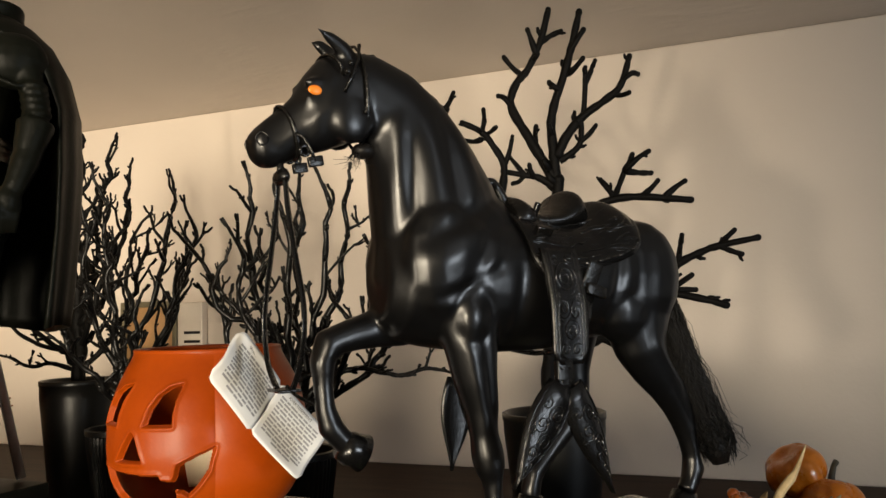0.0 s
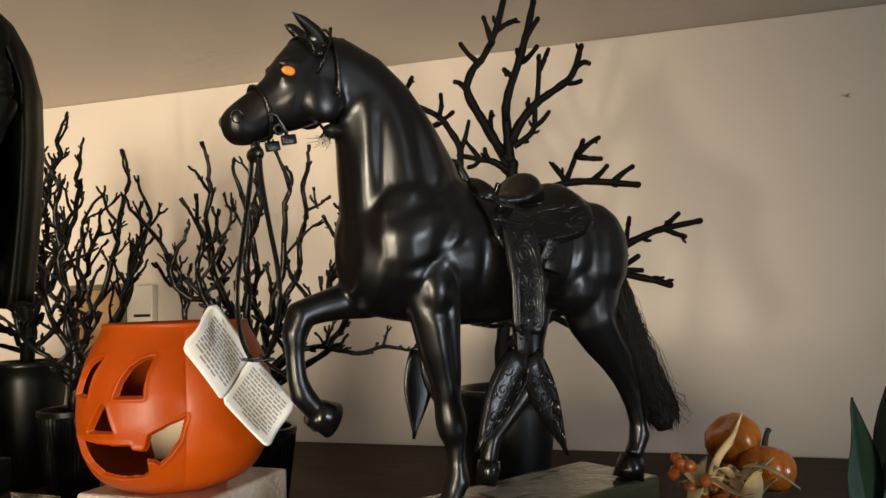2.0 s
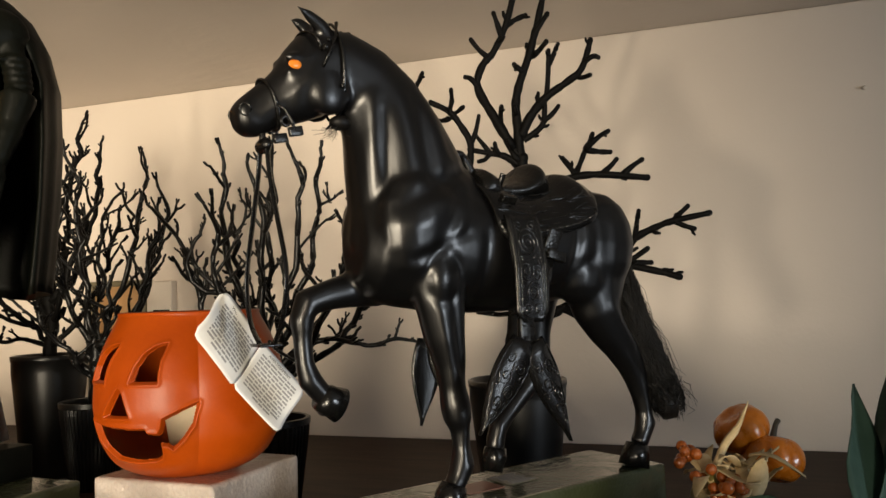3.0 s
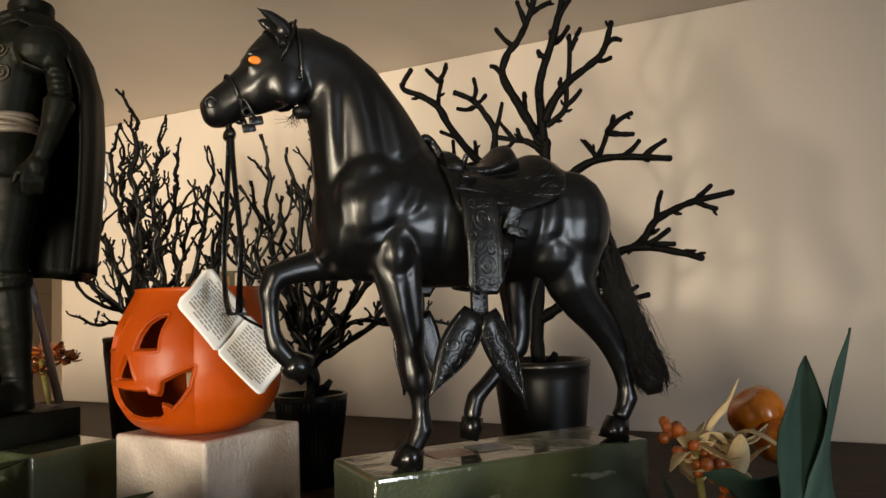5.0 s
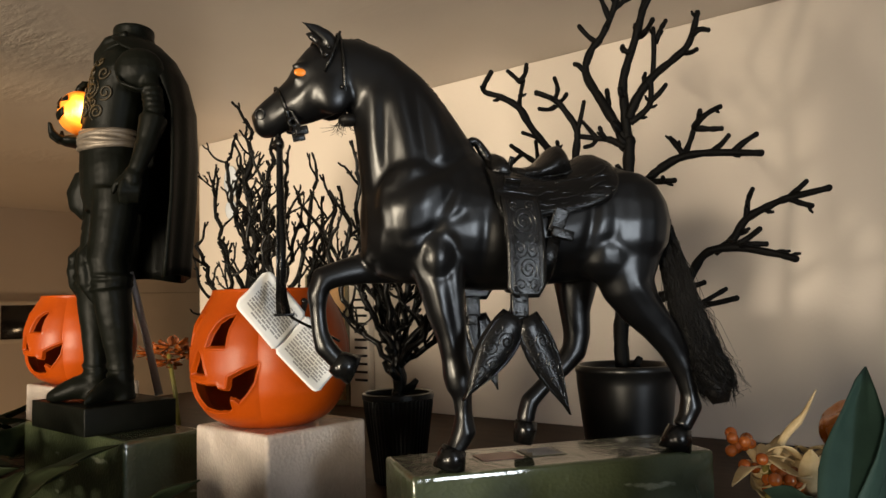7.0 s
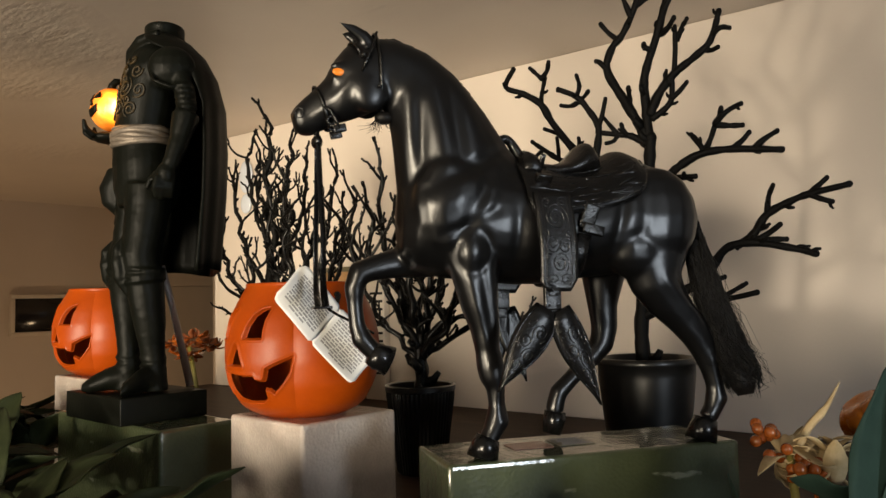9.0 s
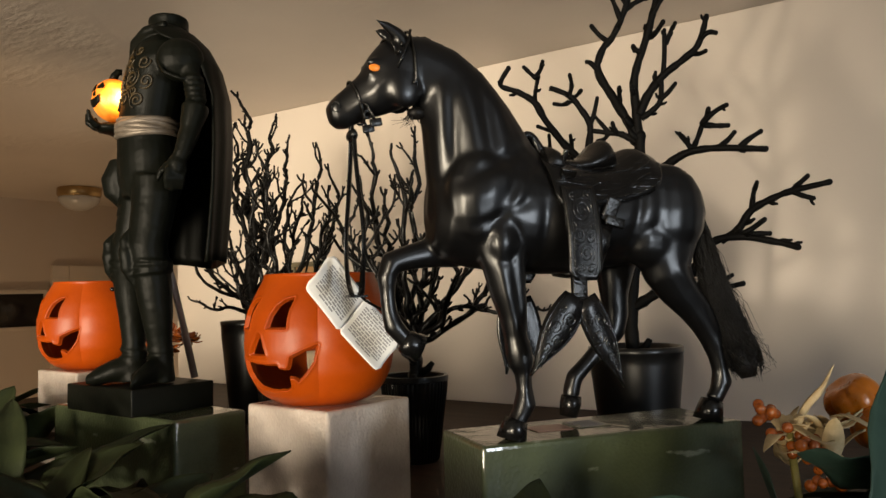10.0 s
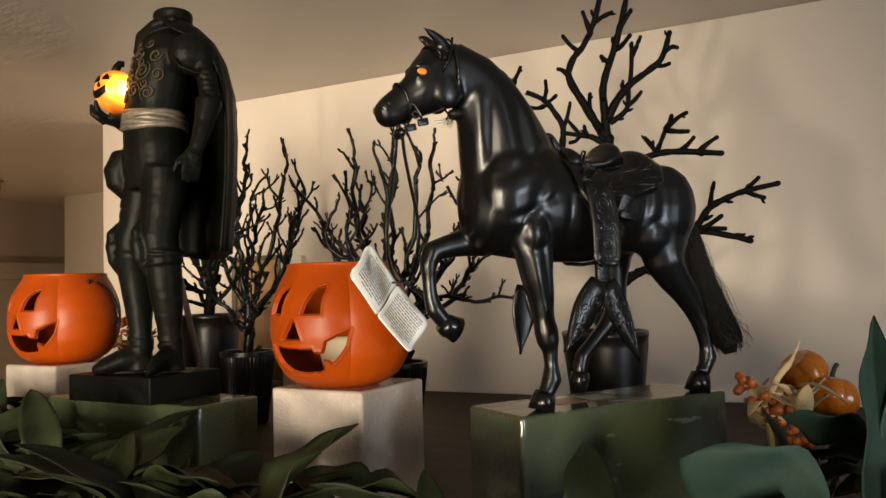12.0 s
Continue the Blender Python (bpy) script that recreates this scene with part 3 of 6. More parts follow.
        tube(out, pts, [0.0004, 0.00032, 0.0001], 3, 3)
    ob = part("horse_figurine", out, [M_HORSE, M_HOOF, M_EYE, M_HAIR])
    ob.matrix_basis = HM
    return tagged(ob, "satin black toy horse with orange eyes and hair tail", "horse figurine")


horse()


# ---- saddle, bridle, reins and tag ----
def over_back(s, a, lift):
    """A point over the horse's back at angle a from the top, lifted off it."""
    t, b, w = torso_at(s)
    return Vector((s / 1000, -(w + lift) / 1000 * math.sin(a), (t + b) / 2000 + ((t - b) / 2 + lift) / 1000 * math.cos(a) - BRICK_TOP))


def sheet(bm, grid_low, grid_high):
    """Closes two grids of points into a solid sheet."""
    n, m = len(grid_low), len(grid_low[0])
    lo = [[bm.verts.new(p) for p in row] for row in grid_low]
    hi = [[bm.verts.new(p) for p in row] for row in grid_high]
    for i in range(n - 1):
        for j in range(m - 1):
            bm.faces.new((lo[i][j], lo[i][j + 1], lo[i + 1][j + 1], lo[i + 1][j]))
            bm.faces.new((hi[i][j], hi[i + 1][j], hi[i + 1][j + 1], hi[i][j + 1]))
    for i in range(n - 1):
        for j in (0, m - 1):
            bm.faces.new((lo[i][j], lo[i + 1][j], hi[i + 1][j], hi[i][j]))
    for j in range(m - 1):
        for i in (0, n - 1):
            bm.faces.new((lo[i][j], hi[i][j], hi[i][j + 1], lo[i][j + 1]))


def leaf_flap(bm, root, tip, width, lat_out, thick=1.6, steps=9):
    """A pointed leather flap hanging from root to tip, in millimetres; returns its outer surface as a function."""
    root, tip = Vector(root), Vector(tip)
    d = tip - root
    side = Vector((d.z, 0, -d.x)).normalized()

    def half(g):
        return width * (0.34 + 0.66 * math.sin(math.pi * min(1, g * 0.9 + 0.18)) ** 0.8) * (1 - g ** 3.2) + 0.3

    def surface(g, f, rise=0.0):
        p = root + d * g + side * half(g) * f
        out = lat_out * (1 - f * f) * (1 - g * 0.6)
        return hp(p.x, p.y + out + math.copysign(thick / 2 + rise, lat_out), p.z)

    low, high = [], []
    for i in range(steps + 1):
        g = i / steps
        rowl, rowh = [], []
        for j in range(7):
            f = j / 3 - 1
            p = root + d * g + side * half(g) * f
            out = lat_out * (1 - f * f) * (1 - g * 0.6)
            rowl.append(hp(p.x, p.y + out * 0.4 - math.copysign(thick / 2, lat_out), p.z))
            rowh.append(surface(g, f))
        low.append(rowl)
        high.append(rowh)
    sheet(bm, low, high)
    return surface


def scrolls(surface, knots, r=0.0006):
    """Raised tooling: spirals at (g, f) with a size in g and f, a turn sense and a start angle."""
    bm = bmesh.new()
    for g0, f0, rg, rf, turns, sense, a0 in knots:
        n = int(16 * turns)
        pts = []
        for k in range(n + 1):
            q = 1 - 0.86 * k / n
            a = a0 + sense * 2 * math.pi * turns * k / n
            pts.append(surface(g0 + rg * q * math.cos(a), f0 + rf * q * math.sin(a), 0.25))
        tube(bm, pts, [r * (0.55 + 0.45 * math.sin(math.pi * (k + 1) / (n + 2))) for k in range(n + 1)], 5)
    return bm


LEAF_KNOTS = [(0.26, -0.22, 0.10, 0.46, 1.7, 1, 0.5), (0.40, 0.30, 0.09, 0.42, 1.6, -1, 2.0), (0.53, -0.28, 0.09, 0.42, 1.6, 1, 1.0), (0.66, 0.16, 0.08, 0.44, 1.5, -1, 0.4), (0.79, -0.08, 0.07, 0.40, 1.2, 1, 2.4),
              (0.34, -0.62, 0.05, 0.20, 1.1, -1, 0.0), (0.50, 0.66, 0.05, 0.20, 1.1, 1, 1.3), (0.64, -0.62, 0.05, 0.22, 1.0, -1, 2.2), (0.22, 0.50, 0.06, 0.26, 1.2, 1, 3.0)]
FENDER_KNOTS = [(0.26, 0.50, 0.155, 0.34, 2.6, 1, 0.3), (0.52, 0.34, 0.10, 0.20, 1.8, -1, 1.4), (0.55, 0.68, 0.09, 0.18, 1.6, 1, 2.0), (0.72, 0.54, 0.11, 0.24, 2.0, 1, 0.8), (0.88, 0.36, 0.07, 0.18, 1.4, -1, 0.2),
                (0.88, 0.70, 0.06, 0.16, 1.3, 1, 1.7), (0.10, 0.30, 0.05, 0.14, 1.2, -1, 0.0), (0.10, 0.72, 0.05, 0.14, 1.2, 1, 2.6), (0.42, 0.80, 0.05, 0.10, 1.1, -1, 1.0), (0.42, 0.18, 0.05, 0.10, 1.1, 1, 0.0), (0.66, 0.20, 0.05, 0.10, 1.1, 1, 2.0)]


def skirt_drop(s):
    """Height of the skirt's lower edge along the horse."""
    return float(np.interp(s, (-3, 1, 8, 24, 34, 50, 66, 78, 86, 91), (430, 418.5, 414, 416, 419.5, 422, 425.5, 430, 437, 449)))


def skirt_point(s, a, lift):
    """A point over the skirt: it stands off the back and swells behind the cantle."""
    swell = 6.0 * math.exp(-((s - 78) / 13) ** 2) * max(0.0, math.cos(a)) ** 1.5
    return over_back(s, a, lift + swell)


def saddle():
    top = empty("saddle", HM, "glossy black tooled western saddle on the horse figurine", "saddle")
    # skirt
    def reach(s, rise=0.0):
        t, b, w = torso_at(s)
        return math.acos(max(-1, min(1, (skirt_drop(s) + rise - (t + b) / 2) / ((t - b) / 2 + 4))))
    bm = bmesh.new()
    low, high = [], []
    for i in range(33):
        s = -3 + 94 * i / 32
        rim = 1.6 * min(1.0, i / 3, (32 - i) / 3)
        low.append([skirt_point(s, reach(s) * (j / 14 - 1), 0.4) for j in range(29)])
        high.append([skirt_point(s, reach(s) * (j / 14 - 1), 2.8 + rim + 0.5 * (abs(j - 14) > 11)) for j in range(29)])
    sheet(bm, low, high)
    part("skirt", bm, M_CREASED, top, "creased black skirt with stitched edge")
    for sgn in (-1, 1):
        # laced stitches along the rear lower edge
        for k in range(9):
            bm = bmesh.new()
            s0 = 35 + 5.7 * k
            tube(bm, [skirt_point(s, reach(s, 3.4) * sgn, 5.1) for s in (s0, s0 + 1.3, s0 + 2.7, s0 + 3.9)], [0.0006, 0.0011, 0.0011, 0.0006], 6)
            part("stitch", bm, M_GLOSS, top)
        # pressed ridges that run along the skirt
        bm = bmesh.new()
        rnd = random.Random(31)
        for rise, s0, s1 in ((11, 22, 30), (10.5, 34, 58), (15, 6, 13), (16, 28, 44), (21, 30, 36), (22, 44, 66), (27, 24, 34), (28, 38, 62), (33, 34, 46), (34, 54, 72), (7, 40, 52), (8, 58, 76), (19, 70, 82), (13, 66, 78), (25, 8, 13), (8, 4, 9)):
            n = max(3, int((s1 - s0) / 2.5))
            pts = [skirt_point(s0 + (s1 - s0) * i / n, reach(s0 + (s1 - s0) * i / n, rise + 0.5 * rnd.uniform(-1, 1)) * sgn, 4.45) for i in range(n + 1)]
            tube(bm, pts, [0.0003] + [0.00065 * rnd.uniform(0.7, 1.2) for _ in range(n - 1)] + [0.0003], 5)
        part("pressed_ridges", bm, M_GLOSS, top)
    # seat with a rising cantle
    bm = bmesh.new()
    rows = [(8, 456, 6), (12, 461, 13), (19, 458.5, 18), (29, 457.5, 21), (38, 460, 23), (46, 466.5, 24), (52, 473.5, 23.5), (57, 475.5, 21), (61, 470, 19), (63, 462, 17)]
    loft(bm, [(hp(s, 0, (z + 446) / 2), Vector((0, 0, (z - 446) / 2000)), Vector((0, w / 1000, 0))) for s, z, w in rows], 22)
    part("seat", fused(bm, 0.0014, 3), M_TACK, top, "smooth dished seat with a high cantle")
    # fork and horn
    bm = bmesh.new()
    loft(bm, [(hp(s, 0, (z + 440) / 2), Vector((0, 0, (z - 440) / 2000)), Vector((0, w / 1000, 0))) for s, z, w in ((-3, 451, 15), (1, 463, 23), (7, 468, 25.5), (13, 465.5, 25), (16.5, 456, 21))], 18)
    part("fork", fused(bm, 0.0014, 2), M_TACK, top)
    bm = bmesh.new()
    tube(bm, spline([hp(6, 2, 461), hp(2, 3, 468), hp(-2, 3, 474), hp(-7, 4, 475.5), hp(-12, 4, 473)], 3), [0.0046, 0.0043, 0.0040, 0.0037, 0.0034, 0.0032, 0.0031, 0.0032, 0.0034, 0.0032, 0.0028, 0.0022, 0.0012], 12, flat=1.1)
    part("horn", bm, M_TACK, top)
    for sgn in (1, -1):
        # glossy bar added for the fork's bright rear bevel, and buckle block below the fork
        bm = bmesh.new()
        add_box(bm, (0.0035, 0.003, 0.014), Matrix.Translation(hp(14.6, 21 * sgn, 455.5)) @ pose(0, 0, 0, 24 * sgn, 8, 0), 0.0008)
        part("strap_end", bm, M_GLOSS, top)
        bm = bmesh.new()
        add_box(bm, (0.0115, 0.0045, 0.0055), Matrix.Translation(hp(11, 33 * sgn, 443.5)) @ pose(0, 0, 0, 34 * sgn, 4, 0), 0.0008)
        part("buckle", bm, M_GLOSS, top)
        # fender
        lat_at = lambda z: float(np.interp(z, (364, 400, 420, 432), (50, 48.5, 45.5, 42)))

        def cloth(g, f, rise=0.0):
            z = 432 - 67 * g
            w0 = -1.5 + 1.0 * math.sin(math.pi * g) + 5 * max(0, g - 0.9) / 0.1
            w1 = 24.5 + 1.5 * math.sin(math.pi * g) - 5 * max(0, g - 0.88) / 0.12
            return hp(w0 + (w1 - w0) * f, sgn * (lat_at(z) + 2.0 + rise), z)
        bm = bmesh.new()
        low = [[cloth(i / 18, j / 8, -2.0) for j in range(9)] for i in range(19)]
        high = [[cloth(i / 18, j / 8, 0.7 if j in (0, 1, 7, 8) else 0.0) for j in range(9)] for i in range(19)]
        sheet(bm, low, high)
        fender = part("fender", bm, M_TOOLED, top, "scroll-tooled black fender")
        bm = scrolls(cloth, FENDER_KNOTS)
        for f in (0.07, 0.16, 0.84, 0.93):
            tube(bm, [cloth(0.04 + 0.9 * k / 20, f, 0.55) for k in range(21)], 0.00045, 5)
        part("tooling", bm, M_GLOSS, fender, "raised scrollwork")
        # strap, hinge and the two leaves of the stirrup cover
        sl = 50 if sgn > 0 else -47
        bm = bmesh.new()
        add_box(bm, (0.0115, 0.004, 0.016), Matrix.Translation(hp(7, sl, 360)), 0.0008)
        for ds in (-3, 3):
            for z in (356, 363):
                ball(bm, hp(7 + ds, sl + sgn * 2.2, z), 0.0009, seg=6)
        add_box(bm, (0.008, 0.006, 0.008), Matrix.Translation(hp(6.5, sl, 350)), 0.001)
        part("stirrup_strap", bm, M_TACK, top)
        tips = ((-33, sl + sgn * 1, 302), (38, sl + sgn * 3, 290)) if sgn > 0 else ((-4, sl - 4, 292), (26, sl - 1, 296))
        for (s0, tip, width) in ((3, tips[0], 12.5), (10, tips[1], 11.0)):
            bm = bmesh.new()
            face = leaf_flap(bm, (s0, sl + sgn * 2, 353), tip, width, sgn * 4.0)
            flap = part("stirrup_leaf", bm, M_TOOLED, top, "pointed tooled stirrup cover")
            bm = scrolls(face, LEAF_KNOTS, 0.00055)
            for f in (-0.86, 0.86):
                tube(bm, [face(0.06 + 0.84 * k / 14, f, 0.2) for k in range(15)], 0.0004, 5)
            part("tooling", bm, M_GLOSS, flap, "raised scrollwork")
        # girth buckle with its strap behind the fender
        bm = bmesh.new()
        add_box(bm, (0.016, 0.005, 0.007), Matrix.Translation(hp(42, sgn * 42, 407)) @ pose(0, 0, 0, 0, 14, 0), 0.001)
        add_box(bm, (0.011, 0.004, 0.018), Matrix.Translation(hp(40, sgn * 41, 416)) @ pose(0, 0, 0, 10 * sgn, 20, 0), 0.001)
        tube(bm, [hp(36, sgn * 41.5, 404), hp(33, sgn * 41, 390), hp(31, sgn * 35, 378), hp(29, sgn * 20, 370.5), hp(28, 0, 369)], 0.0055, 8, flat=0.3, side=(1, 0, 0))
        part("girth", bm, M_TACK, top)


saddle()


def bridle():
    top = empty("bridle", HM, "thin glossy black bridle strapped round the horse's head", "bridle")

    def hoop(name, s0, z0, s1, z1, lat, hw, r=0.0010, a0=0.0, a1=2 * math.pi, n=20):
        bm = bmesh.new()
        a, b = hp(s0, lat, z0), hp(s1, lat, z1)
        c, u, v = (a + b) / 2, (b - a) / 2, Vector((0, -hw / 1000, 0))
        tube(bm, [c + u * math.cos(a0 + (a1 - a0) * k / n) + v * math.sin(a0 + (a1 - a0) * k / n) for k in range(n + 1)], r, 6, flat=1.6)
        return part(name, bm, M_TACK, top)

    hoop("noseband", -131.5, 480, -141, 508, -2, 10.6)
    hoop("throat_strap", -97, 488, -100, 546, 3, 16.6, 0.0009)
    hoop("brow_band", -109, 520, -117, 538, 2, 15.4, 0.0008, -0.30 * math.pi, 1.30 * math.pi)
    for sgn in (1, -1):
        bm = bmesh.new()
        tube(bm, [hp(-100, 3 + sgn * 11, 544), hp(-103, 3 + sgn * 15.6, 534), hp(-107, 2.6 + sgn * 16.6, 524), hp(-111, 2 + sgn * 16.2, 515)], 0.0009, 6, flat=1.3)
        part("cheek_strap", bm, M_TACK, top)
        bm = bmesh.new()
        tube(bm, [hp(-136, -1.6 + sgn * 10.2, 492), hp(-131.5, -1 + sgn * 11.0, 490), hp(-128, 0 + sgn * 11.6, 483), hp(-126, 0.5 + sgn * 11.0, 477)], 0.0009, 6, flat=1.3)
        part("chin_strap", bm, M_TACK, top)
        bm = bmesh.new()
        add_box(bm, (0.0085, 0.003, 0.0055), Matrix.Translation(hp(-125.5, 0.5 + sgn * 10.4, 477.5)) @ pose(0, 0, 0, 0, -12, 0), 0.0008)
        part("chin_buckle", bm, M_TACK, top)
        bm = bmesh.new()
        ball(bm, hp(-110, 2.5 + sgn * 17, 526), 0.0020, seg=10)
        ball(bm, hp(-108, 2.5 + sgn * 17, 531), 0.0016, seg=10)
        ball(bm, hp(-100, 3 + sgn * 17.4, 505), 0.0015, seg=10)
        part("stud", bm, M_TACK, top)
        bm = bmesh.new()
        c = hp(-131, -1 + sgn * 10.8, 483)
        tube(bm, [c + Vector((0.0026 * math.cos(a), 0, 0.0026 * math.sin(a))) for a in (k * math.pi / 6 for k in range(13))], 0.0011, 6)
        part("bit_ring", bm, M_TACK, top)
    bm = bmesh.new()
    ball(bm, hp(-94, 5, 487), (0.007, 0.006, 0.0045), seg=14)
    rnd = random.Random(12)
    for k in range(46):
        a = rnd.uniform(0, 2 * math.pi)
        p = hp(-94 + 6 * math.cos(a), 5 + 5 * math.sin(a), 486)
        far = Vector((0.010 * math.cos(a) * rnd.uniform(0.3, 1.0), 0.008 * math.sin(a), -rnd.uniform(0.004, 0.013)))
        tube(bm, [p, p + far * 0.6 + Vector((0.002 * math.sin(k), 0, 0)), p + far + Vector((rnd.uniform(-0.006, 0.006), 0, 0.002))], [0.0003, 0.0002, 0.0001], 3)
    part("throat_tuft", bm, M_HAIR, top, "tuft of black hair under the jaw")
    return top


bridle()


def reins():
    top = empty("reins", HM, "flat black vinyl reins hanging in a loop from the bit", "reins")
    # two flat straps part below the bit, bow apart and meet in a short bar
    low = (-137, -7, 358)
    for name, mids in (("rein_strap", [(-139, 2, 474), (-139, 5, 455), (-139, 14, 430), (-139, 24, 405), (-139.5, 26, 388), (-138.5, 17, 370), (-135, -1, 358.5)]),
                       ("rein_strap", [(-139, -7, 474), (-138.5, -12, 455), (-138, -22, 430), (-138, -31, 405), (-138, -33, 388), (-138.5, -26, 370), (-139, -12, 358.5)])):
        bm = bmesh.new()
        tube(bm, spline([hp(*p) for p in mids], 5), 0.0027, 8, flat=0.34, side=(0.75, 0.65, 0))
        part(name, bm, M_TACK, top)
    bm = bmesh.new()
    add_box(bm, (0.013, 0.016, 0.0018), Matrix.Translation(hp(*low)), 0.0006)
    part("rein_end", bm, M_TACK, top)
    bm = bmesh.new()
    ball(bm, hp(-139.5, -2, 470), (0.0040, 0.0085, 0.0045), seg=12)
    tube(bm, [hp(-139.5, -2, 471), hp(-139.5, -3, 476), hp(-139.5, -4, 482)], [0.0026, 0.0020, 0.0022], 8)
    part("rein_knot", bm, M_TACK, top)
    bm = bmesh.new()
    tube(bm, spline([hp(-136, -6, 360), hp(-128, -12, 354), hp(-112, -22, 346), hp(-96, -40, 338)], 5), 0.0011, 6)
    part("tag_cord", bm, M_TACK, top)
    return top


reins()


def hang_tag():
    """A folded card: two leaves on one fold, leaning on the pail."""
    top = empty("hang_tag", Matrix(), "folded white card tag with fine grey print", "tag")
    hinge_a, hinge_b = Vector((-0.049, 0.461, 0.332)), Vector((-0.037, 0.486, 0.357))
    for name, w in (("upper_leaf", Vector((-0.015, -0.026, 0.034))), ("lower_leaf", Vector((0.022, 0.021, -0.033)))):
        a, b = hinge_a, hinge_b
        c, d = b + w, a + w
        u = b - a
        n = u.cross(w).normalized()
        if n.dot(Vector((0.15, -0.05, 0.37)) - a) < 0:
            n = -n
        bm = bmesh.new()
        curl = 1.0 if name == "upper_leaf" else -0.7

        def at(x, y, h=0.0):
            wave = curl * (0.0020 * math.sin(2 * math.pi * (x - 0.08)) * (0.3 + 0.7 * y) + 0.0008 * math.sin(math.pi * y))
            return (a * (1 - x) + b * x) * (1 - y) + (d * (1 - x) + c * x) * y + n * (h + wave)
        low, high = [], []
        for k in range(19):
            y = k / 18
            r, gap = (0.13, 1 - y) if y > 0.5 else (0.06, y)
            inset = 0.0 if gap >= r else r - math.sqrt(max(0.0, r * r - (r - gap) ** 2))
            low.append([at(inset + (1 - 2 * inset) * j / 16, y, -0.0003) for j in range(17)])
            high.append([at(inset + (1 - 2 * inset) * j / 16, y, 0.0003) for j in range(17)])
        sheet(bm, low, high)
        leafp = part(name, bm, M_PAPER, top)
        bm = bmesh.new()
        rnd = random.Random(len(name))
        # bars of print run along the fold's cross direction
        for k in range(12):
            x0 = 0.12 + k * 0.062
            y = 0.10
            while y < 0.86:
                ln = rnd.uniform(0.06, 0.16)
                if k == 0 and (y < 0.25 or y > 0.62):
                    y += 0.12
                    continue
                q = [at(x0, y, 0.0005), at(x0 + 0.033, y, 0.0005), at(x0 + 0.033, min(0.88, y + ln), 0.0005), at(x0, min(0.88, y + ln), 0.0005)]
                bm.faces.new([bm.verts.new(p) for p in q])
                y += ln + 0.018
        tagged(part("print", bm, M_INK, leafp, flat=True), kind="stuff")
        # headline
        word, start, along = ("WARNING", at(0.875, 0.74, 0.0007), -w.normalized()) if name == "upper_leaf" else ("AVERTISSEMENT", at(0.875, 0.20, 0.0007), w.normalized())
        up = n.cross(along).normalized()
        curve = bpy.data.curves.new("headline", "FONT")
        curve.body, curve.size = word, 0.0030
        text = bpy.data.objects.new("headline", curve)
        scene.collection.objects.link(text)
        bpy.context.view_layer.update()
        me = bpy.data.meshes.new_from_object(text.evaluated_get(bpy.context.evaluated_depsgraph_get()))
        bpy.data.objects.remove(text)
        turn = Matrix((along, up, n)).transposed().to_4x4()
        me.transform(Matrix.Translation(start) @ turn)
        me.materials.clear()
        me.materials.append(M_INK_DARK)
        new("headline", me).parent = leafp
    return top


hang_tag()


# ---- pumpkin pails ----
def inside(px, py, poly):
    """Signed distance to a polygon, negative inside (numpy arrays)."""
    d = np.full(px.shape, 1e9)
    s = np.ones(px.shape)
    n = len(poly)
    for i in range(n):
        (ax, ay), (bx, by) = poly[i], poly[i - 1]
        ex, ey, wx, wy = bx - ax, by - ay, px - ax, py - ay
        t = np.clip((wx * ex + wy * ey) / (ex * ex + ey * ey + 1e-12), 0, 1)
        d = np.minimum(d, (wx - ex * t) ** 2 + (wy - ey * t) ** 2)
        c1, c2, c3 = py >= ay, py < by, ex * wy > ey * wx
        flip = (c1 & c2 & c3) | (~c1 & ~c2 & ~c3)
        s = np.where(flip, -s, s)
    return s * np.sqrt(d)


PAIL_R, PAIL_H = 0.0675, 0.108


